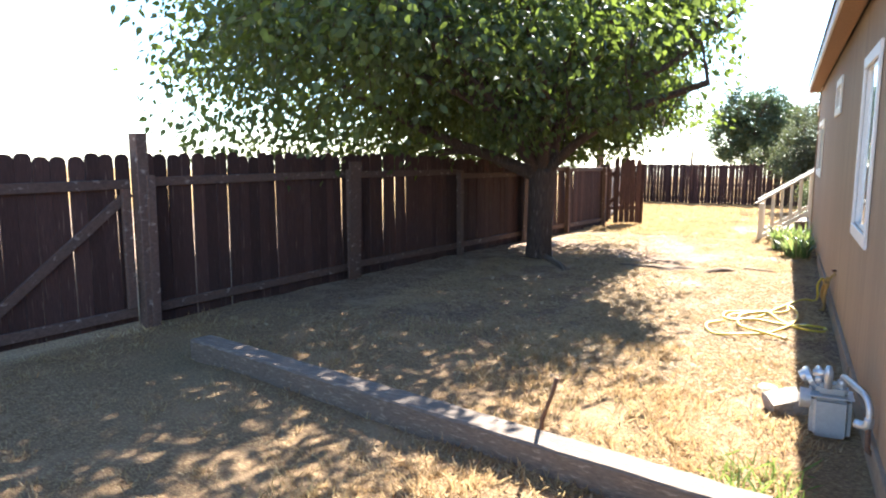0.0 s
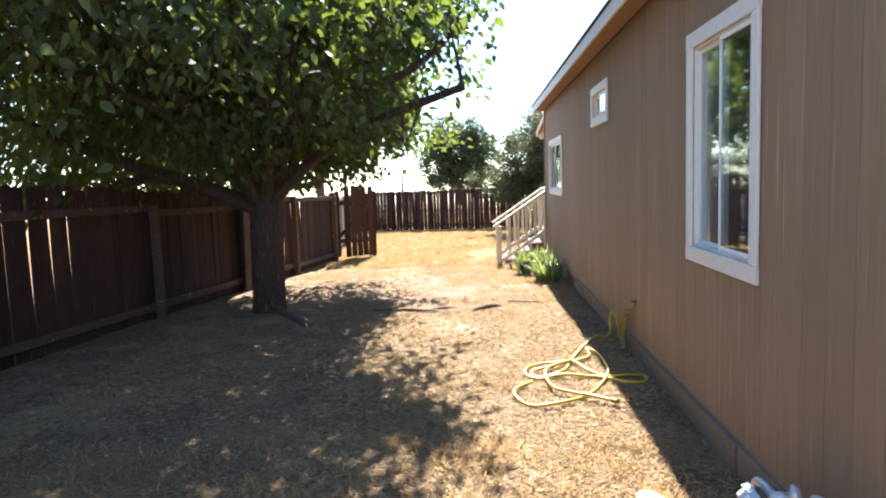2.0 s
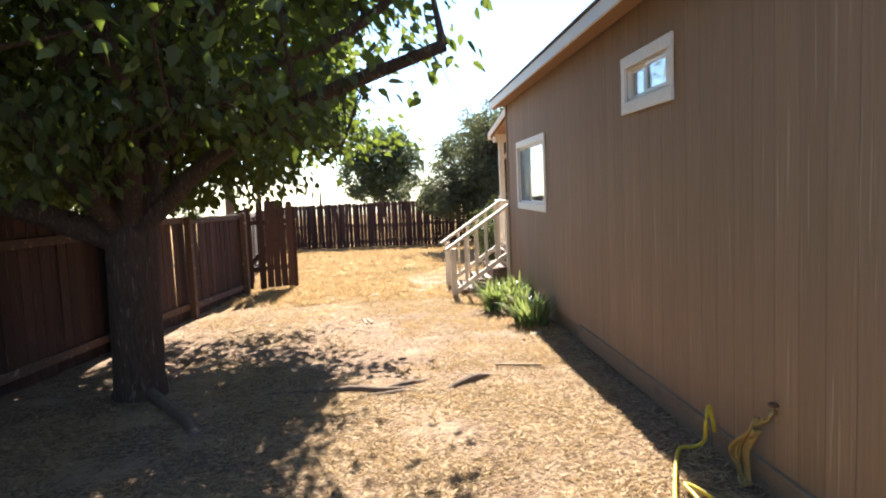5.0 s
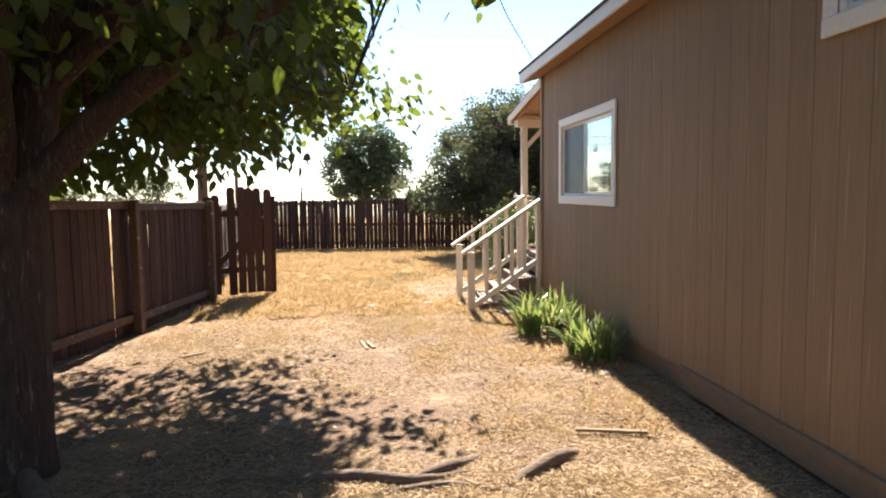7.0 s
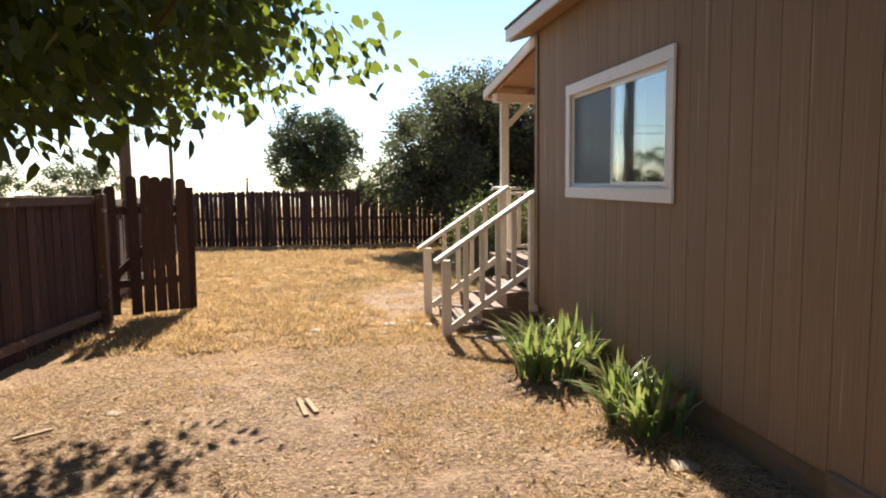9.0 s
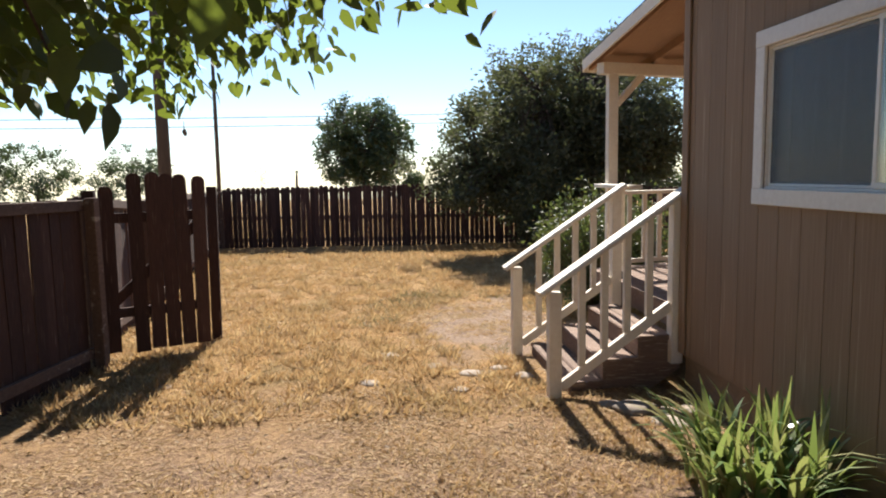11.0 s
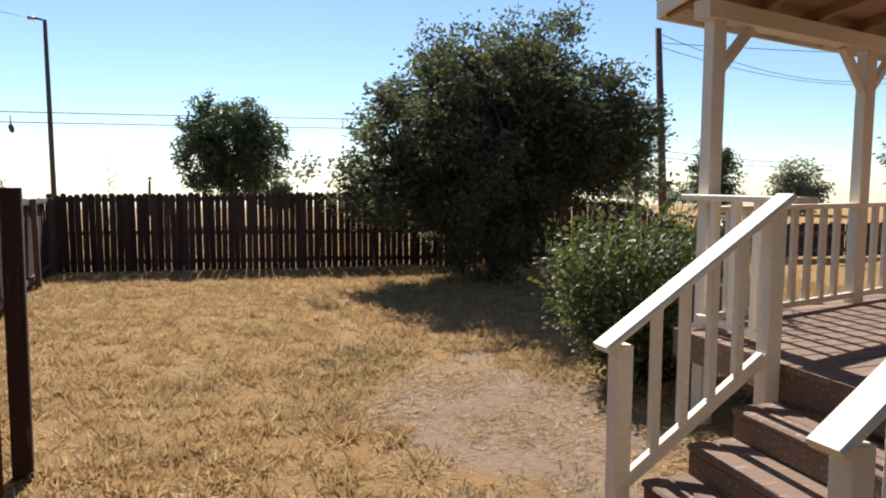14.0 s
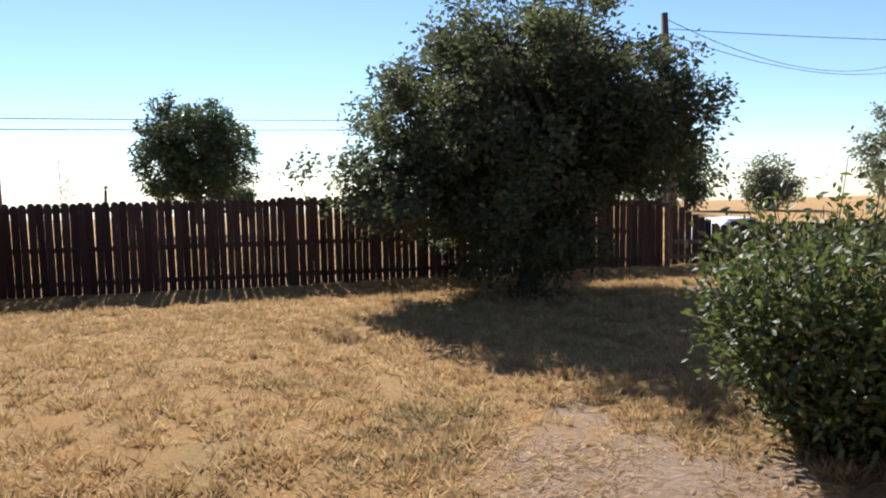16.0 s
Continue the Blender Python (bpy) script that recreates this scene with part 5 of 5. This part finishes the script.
def stones():
    r = random.Random(17)
    spots = [(-0.48, 15.06, 0.13), (-0.3, 14.95, 0.08), (-2.14, 16.82, 0.11), (-1.75, 16.35, 0.09), (-1.45, 16.1, 0.10), (-1.2, 16.25, 0.07), (-2.3, 15.95, 0.08), (-1.05, 16.0, 0.08), (-1.6, 15.7, 0.06), (-0.12, 15.0, 0.09), (-0.55, 4.85, 0.08), (-0.35, 14.75, 0.11), (-0.62, 15.2, 0.07), (-3.55, 13.4, 0.06), (-0.35, 11.8, 0.08), (-3.9, 16.1, 0.07)]
    for x, y, s in spots:
        bm = bmesh.new()
        bmesh.ops.create_icosphere(bm, subdivisions=2, radius=s)
        o = Vector((r.uniform(0, 50), 0, 0))
        flat = r.uniform(0.16, 0.3)
        for v in bm.verts:
            v.co *= 1 + 0.35 * noise.noise(v.co * (1.6 / s) * 0.5 + o)
            v.co.z *= flat
            v.co.x *= 1.2
        for f in bm.faces:
            f.smooth = True
        ob = part("stone", bm, M_STONE, None, "", pose(x, y, zg(y) + s * flat * 0.1, 0, 0, r.uniform(0, 180)))
        tagged(ob, "pale dusty stone half sunk in the soil", "stone", "stones in the yard")
    bm = bmesh.new()
    bmesh.ops.create_cube(bm, size=1, matrix=Matrix.Diagonal((0.24, 0.17, 0.13, 1)))
    bmesh.ops.subdivide_edges(bm, edges=list(bm.edges), cuts=3, use_grid_fill=True)
    for v in bm.verts:
        v.co *= 1 + 0.3 * noise.noise(v.co * 9)
        v.co.x *= 1 - 1.2 * max(0, v.co.z)
    tagged(part("rock", bm, M_STONE, None, "", pose(-0.42, 4.42, zg(4.4) + 0.05, 8, -14, 25)), "rough block of broken stone beside the gas meter", "rock")
    for x, y, L, a in ((-2.32, 13.2, 0.36, 100), (-2.26, 13.22, 0.3, 104), (-3.9, 13.0, 0.22, 40), (-0.8, 10.42, 0.42, -14)):
        d = Vector((math.cos(radians(a)), math.sin(radians(a)), 0)) * L / 2
        c = Vector((x, y, zg(y) + 0.018))
        tagged(bar("wood_scrap", None, c - d, c + d, 0.034, 0.018, M_SCRAP), "splintered scrap of pale wood lying on the soil", "wood scrap", "scraps on the ground")


timber()
stake()
roots()
hose()
gas_meter()
stones()


# ---- poles, wires and the road ----
def pole(x, y, h, rad, label, lean=(0, 0), arm=None):
    z = gz(x, y)
    p = thing("utility_pole", pose(x, y, z), label, "pole")
    tube("pole_shaft", [(x, y, z - 0.5), (x + lean[0] * 0.5, y + lean[1] * 0.5, z + h * 0.5), (x + lean[0], y + lean[1], z + h)], [rad * 1.15, rad, rad * 0.8], M_POLE, p, "", 12)
    if arm:
        az, al = arm
        bar("crossarm", p, (x - al, y + 0.1, z + az), (x + al, y - 0.1, z + az), 0.1, 0.12, M_POLE)
        for k in (-0.9, -0.5, 0.5, 0.9):
            tube("insulator", [(x + al * k, y - 0.05, z + az + 0.06), (x + al * k, y - 0.05, z + az + 0.2)], 0.04, M_WIRE, p, "", 8)
    return p


pole(-8.25, 31.2, 10.0, 0.17, "thick dark wooden utility pole behind the fence")
pole(-10.05, 46.0, 8.9, 0.10, "slim pole with a lamp bracket behind the fence")
pole(10.35, 32.6, 7.2, 0.12, "leaning wooden utility pole by the road", (-0.5, 0))
pole(29.0, 39.5, 9.2, 0.14, "wooden utility pole with a crossarm by the road", (0, 0), (7.6, 0.75))


def cable(a, b, sag, label, thick=0.011):
    a, b = Vector(a), Vector(b)
    pts = [a.lerp(b, k / 24) - Vector((0, 0, sag * 4 * (k / 24) * (1 - k / 24))) for k in range(25)]
    tagged(tube("overhead_cable", pts, thick, M_WIRE, None, "", 5), label, "cable", "overhead cables")


for dz in (0.0, 0.62):
    cable((-75, 66, 6.1 + dz), (9.7, 60, 5.3 + dz), 0.35, "thin dark overhead cable strung along the road", 0.03)
    cable((9.7, 60, 5.3 + dz), (75, 88, 3.4 + dz), 0.4, "thin dark overhead cable strung along the road", 0.03)
cable((9.85, 32.6, 6.2), (29, 39.5, 7.0), 0.9, "thin dark overhead cable between the poles")
cable((9.85, 32.6, 5.8), (29, 39.5, 6.6), 0.6, "thin dark overhead cable between the poles")
cable((9.85, 32.6, 5.9), (60, 30, 9.5), 1.0, "thin dark overhead cable between the poles")
cable((-10.05, 46, 8.15), (-40, 24, 14), 1.2, "thin dark overhead cable from the slim pole")


def lamp_bracket():
    b = thing("lamp_bracket", pose(-10.05, 46.0, 8.2), "small bracket at the top of the slim pole", "bracket")
    tube("bracket_arm", [(-10.0, 46, 8.15), (-10.2, 45.9, 8.2), (-10.4, 45.8, 8.22)], 0.035, M_POLE, b)
    tube("bracket_head", [(-10.36, 45.82, 8.2), (-10.6, 45.7, 8.17)], 0.07, M_METER, b)


lamp_bracket()


def wire_fitting():
    """The small fitting that hangs from the lower cable."""
    f = thing("cable_fitting", pose(-15.8, 61.8, 4.6), "small dark fitting hanging from the overhead cable", "fitting")
    tube("hanger", [(-15.8, 61.8, 5.65), (-15.8, 61.8, 5.1)], 0.03, M_WIRE, f, "", 6)
    tube("fitting_body", [(-15.8, 61.8, 5.12), (-15.78, 61.8, 4.95), (-15.74, 61.8, 4.7), (-15.72, 61.8, 4.6)], [0.08, 0.16, 0.13, 0.05], M_POLE, f, "", 8)


def dead_stalks():
    """Thin bare weed stalks standing above the far fence."""
    r = random.Random(8)
    for x, y, n, h in ((2.05, 30.2, 7, 2.4), (-5.6, 30.4, 4, 2.5)):
        v, fc = [], []
        z = gz(x, y)
        for _ in range(n):
            a = Vector((x + r.gauss(0, 0.08), y + r.gauss(0, 0.05), z))
            b = a + Vector((r.gauss(0, 0.22), r.gauss(0, 0.1), h * r.uniform(0.75, 1.0)))
            m = a.lerp(b, 0.5) + Vector((r.gauss(0, 0.05), 0, 0))
            tube_data([a, m, b], [0.008, 0.006, 0.003], 5, v, fc)
            for _ in range(4):
                c = m.lerp(b, r.random())
                tube_data([c, c + Vector((r.gauss(0, 0.12), 0, r.uniform(0.04, 0.16)))], [0.005, 0.009], 5, v, fc)
        tagged(put("dead_weed", meshed("dead_weed", v, fc, M_LITTER)), "thin dry weed stalks standing behind the fence", "weed", "dead weeds")


wire_fitting()
dead_stalks()


def palm():
    r = random.Random(4)
    p = thing("small_palm", pose(-12.5, 101, zg(101)), "small dark palm far beyond the fence", "palm")
    tube("trunk", [(-12.5, 101, zg(101)), (-12.5, 101, 0.5), (-12.45, 101, 1.8)], [0.2, 0.17, 0.15], M_BARK, p)
    n = 60
    v = [(r.gauss(0, 1), r.gauss(0, 1), r.gauss(0.1, 0.7)) for _ in range(n)]
    blades("fronds", p, [(-12.45, 101, 1.75)] * n, [r.uniform(0.5, 0.9) for _ in range(n)], [0.06] * n, [(a * 0.7, b * 0.7) for a, b, c in v], M_OAK)


palm()


def car():
    """A white saloon seen over the low fence."""
    base = pose(16.7, 37.5, gz(16.7, 37.5), 0, 0, 8)
    c = thing("parked_car", base, "white saloon car on the road beyond the low fence", "car")
    def side(prof, y0, y1, inset=0.0):
        bm = bmesh.new()
        n = len(prof)
        vs = [[bm.verts.new((x, y, z)) for x, z in prof] for y in (y0, y1)]
        bm.faces.new(vs[0]), bm.faces.new(vs[1][::-1])
        for i in range(n):
            bm.faces.new((vs[0][i], vs[1][i], vs[1][(i + 1) % n], vs[0][(i + 1) % n]))
        bmesh.ops.recalc_face_normals(bm, faces=bm.faces)
        return bm
    body = side([(-2.25, 0.35), (-2.3, 0.6), (-2.15, 0.82), (-1.3, 0.95), (1.5, 0.98), (2.15, 0.92), (2.25, 0.6), (2.2, 0.35)], -0.86, 0.86)
    bmesh.ops.bevel(body, geom=list(body.edges), offset=0.06, segments=3, affect="EDGES")
    part("body", body, M_CARPAINT, c, "", base)
    cabin = side([(-1.35, 0.93), (-0.65, 1.40), (0.75, 1.42), (1.55, 0.96)], -0.72, 0.72)
    bmesh.ops.bevel(cabin, geom=list(cabin.edges), offset=0.07, segments=3, affect="EDGES")
    part("cabin", cabin, M_CARPAINT, c, "", base)
    for y in (-0.735, 0.735):
        for prof in ([(-1.05, 1.0), (-0.6, 1.32), (-0.02, 1.34), (-0.02, 1.0)], [(0.06, 1.0), (0.06, 1.34), (0.68, 1.34), (1.2, 1.0)]):
            part("side_window", side(prof, y - 0.006, y + 0.006), M_RUBBER, c, "dark side window", base)
    for x in (-1.4, 1.35):
        for y in (-0.8, 0.8):
            bm = bmesh.new()
            bmesh.ops.create_cone(bm, cap_ends=True, segments=24, radius1=0.32, radius2=0.32, depth=0.2, matrix=Matrix.Translation((x, y, 0.32)) @ Matrix.Rotation(radians(90), 4, "X"))
            bmesh.ops.bevel(bm, geom=list(bm.edges), offset=0.02, segments=1, affect="EDGES")
            w = part("wheel", bm, M_RUBBER, c, "", base)
            bm = bmesh.new()
            bmesh.ops.create_cone(bm, cap_ends=True, segments=20, radius1=0.2, radius2=0.18, depth=0.215, matrix=Matrix.Translation((x, y, 0.32)) @ Matrix.Rotation(radians(90), 4, "X"))
            part("rim", bm, M_GALV, w, "", base)


car()


# ---- grass and litter ----
def tufts(name, label, n, area, hmin, hmax, material, seed, clear=None, lean=0.9, category="grass", bunch=1, wide=0.04, rise=0.75, slim=1.0):
    g = np.random.default_rng(seed)
    x0, x1, y0, y1 = area
    k = max(1, n // bunch)
    xs, ys = g.uniform(x0, x1, k), g.uniform(y0, y1, k)
    keep = np.array([clear is None or clear(a, b) for a, b in zip(xs, ys)])
    xs, ys = np.repeat(xs[keep], bunch), np.repeat(ys[keep], bunch)
    n = len(xs)
    dx, dy = g.normal(0, wide, n), g.normal(0, wide, n)
    xs, ys = xs + dx, ys + dy
    zs = np.array([gz(a, b) for a, b in zip(xs, ys)]) + (0.018 if rise < 0.3 else 0.0)
    tips = np.stack([g.normal(0, lean, n) + dx / wide * 0.4, g.normal(0, lean, n) + dy / wide * 0.4, np.abs(g.normal(rise, rise * 0.5, n))], 1)
    blade = (np.array([(-0.05 * slim, 0, 0), (0.05 * slim, 0, 0), (0.035 * slim, 0.6, 0.05), (0, 1.0, 0.0)]), [(0, 1, 2, 3)])
    ob = leaf_cloud(name, np.stack([xs, ys, zs - 0.012], 1), g.uniform(hmin, hmax, n), blade, material, tips, None)
    tagged(ob, label, category, "", "stuff")


def patchy(s, lo):
    return lambda x, y: noise.noise((x * s, y * s, 3.3)) + 0.6 * noise.noise((x * s * 3.7, y * s * 3.7, 1.1)) > lo


def off_path(x, y):
    return math.hypot((x + 0.9) / 1.0, (y - 18.3) / 2.0) + 0.6 * noise.noise((x * 1.9, y * 1.9, 0)) + 0.3 * noise.noise((x * 6, y * 6, 2)) > 0.95 and not (x > -1.0 and 15.2 < y < 17.9) and patchy(4.6, -0.3)(x, y)


tufts("dry_grass", "sunburnt golden lawn grass in the back yard", 430000, (-6.2, 7.0, 15.2, 28.2), 0.035, 0.12, M_STRAW, 1, off_path, 0.75, bunch=48, wide=0.048, slim=1.15)
tufts("dry_grass", "pale straw tufts in the sun by the gas meter", 26000, (-2.6, -0.35, 2.0, 5.6), 0.03, 0.1, M_STRAW, 21, patchy(2.1, -0.02), 0.8, bunch=30, wide=0.05)
tufts("dry_grass", "dry grass by the timber in the tree's shade", 40000, (-6.0, -0.1, 0.2, 5.6), 0.025, 0.085, M_STRAW, 2, patchy(1.1, 0.0), 0.7, bunch=12, wide=0.04)
tufts("straw_litter", "scattered straw and dead grass on the soil", 230000, (-4.6, -0.1, 4.6, 15.8), 0.015, 0.055, M_PALESTRAW, 3, patchy(0.9, 0.02), 1.0, rise=0.12, bunch=8, wide=0.09)
tufts("straw_litter", "bleached straw trodden flat in the sunny strip by the house", 70000, (-2.5, -0.15, 4.6, 9.8), 0.02, 0.075, M_PALESTRAW, 33, patchy(1.3, -0.15), 1.0, rise=0.14, bunch=10, wide=0.08)
tufts("dry_grass", "thin straggling grass where the lawn meets the soil", 26000, (-4.6, -0.6, 13.4, 15.5), 0.03, 0.08, M_STRAW, 23, patchy(1.5, 0.05), 0.8, rise=0.5, bunch=14, wide=0.06)
tufts("dry_grass", "sparse dry grass beside the porch and the wall", 36000, (-1.9, -0.05, 10.4, 15.4), 0.03, 0.09, M_STRAW, 4, patchy(1.7, 0.0), 1.0, rise=0.5, bunch=12, wide=0.06)
tufts("straw_litter", "pale straw strewn on the trodden earth by the steps", 13000, (-2.0, 0.0, 16.6, 20.4), 0.03, 0.09, M_STRAW, 14, patchy(1.7, 0.0), 1.0, rise=0.2, bunch=6, wide=0.1)
tufts("olive_weeds", "dull olive weeds along the edge of the trodden earth", 16000, (-2.8, 0.2, 18.3, 21.2), 0.03, 0.11, M_WEED, 15, lambda x, y: off_path(x, y) and (x + 1.05) ** 2 + ((y - 18.0) / 1.6) ** 2 < 3.2 and patchy(1.6, 0.05)(x, y), 0.8, rise=0.6, bunch=40, wide=0.07)
tufts("olive_weeds", "dull weeds and dead stalks at the foot of the steps", 4000, (-2.6, -1.0, 14.8, 17.2), 0.03, 0.09, M_WEED, 16, patchy(1.9, 0.3), 0.8, rise=0.6, bunch=30, wide=0.05)
tufts("olive_weeds", "faded olive patches in the dry lawn", 26000, (-6.0, 4.0, 17.5, 27.5), 0.03, 0.08, M_WEED, 35, patchy(0.7, 0.42), 0.8, rise=0.6, bunch=24, wide=0.07)
tufts("green_grass", "small tuft of green weeds by the gas meter", 260, (-0.75, -0.35, 3.0, 3.5), 0.05, 0.16, M_GREENGRASS, 5, None, 0.8)
tufts("green_grass", "faint green patches of grass in the shade", 2600, (-4.2, -1.2, 3.6, 6.6), 0.025, 0.07, M_GREENGRASS, 6, patchy(1.3, 0.45), 0.9)
tufts("field_grass", "pale dry grass of the field beyond the fence", 20000, (-12, 26, 29.5, 46), 0.1, 0.4, M_STRAW, 8, None, 0.5, bunch=4, wide=0.1)


def litter():
    g = np.random.default_rng(9)
    n = 5500
    xs, ys = g.uniform(-5.2, -0.3, n), g.uniform(4.0, 16.3, n)
    zs = np.array([gz(a, b) for a, b in zip(xs, ys)]) + 0.008
    tips = np.stack([g.normal(0, 1, n), g.normal(0, 1, n), g.normal(0.05, 0.2, n)], 1)
    ob = leaf_cloud("fallen_leaves", np.stack([xs, ys, zs], 1), g.uniform(0.015, 0.05, n), SMALL, M_LITTER, tips, None, "", 1.5)
    tagged(ob, "dry fallen leaves and bark chips strewn over the soil", "leaf litter", "", "stuff")


litter()
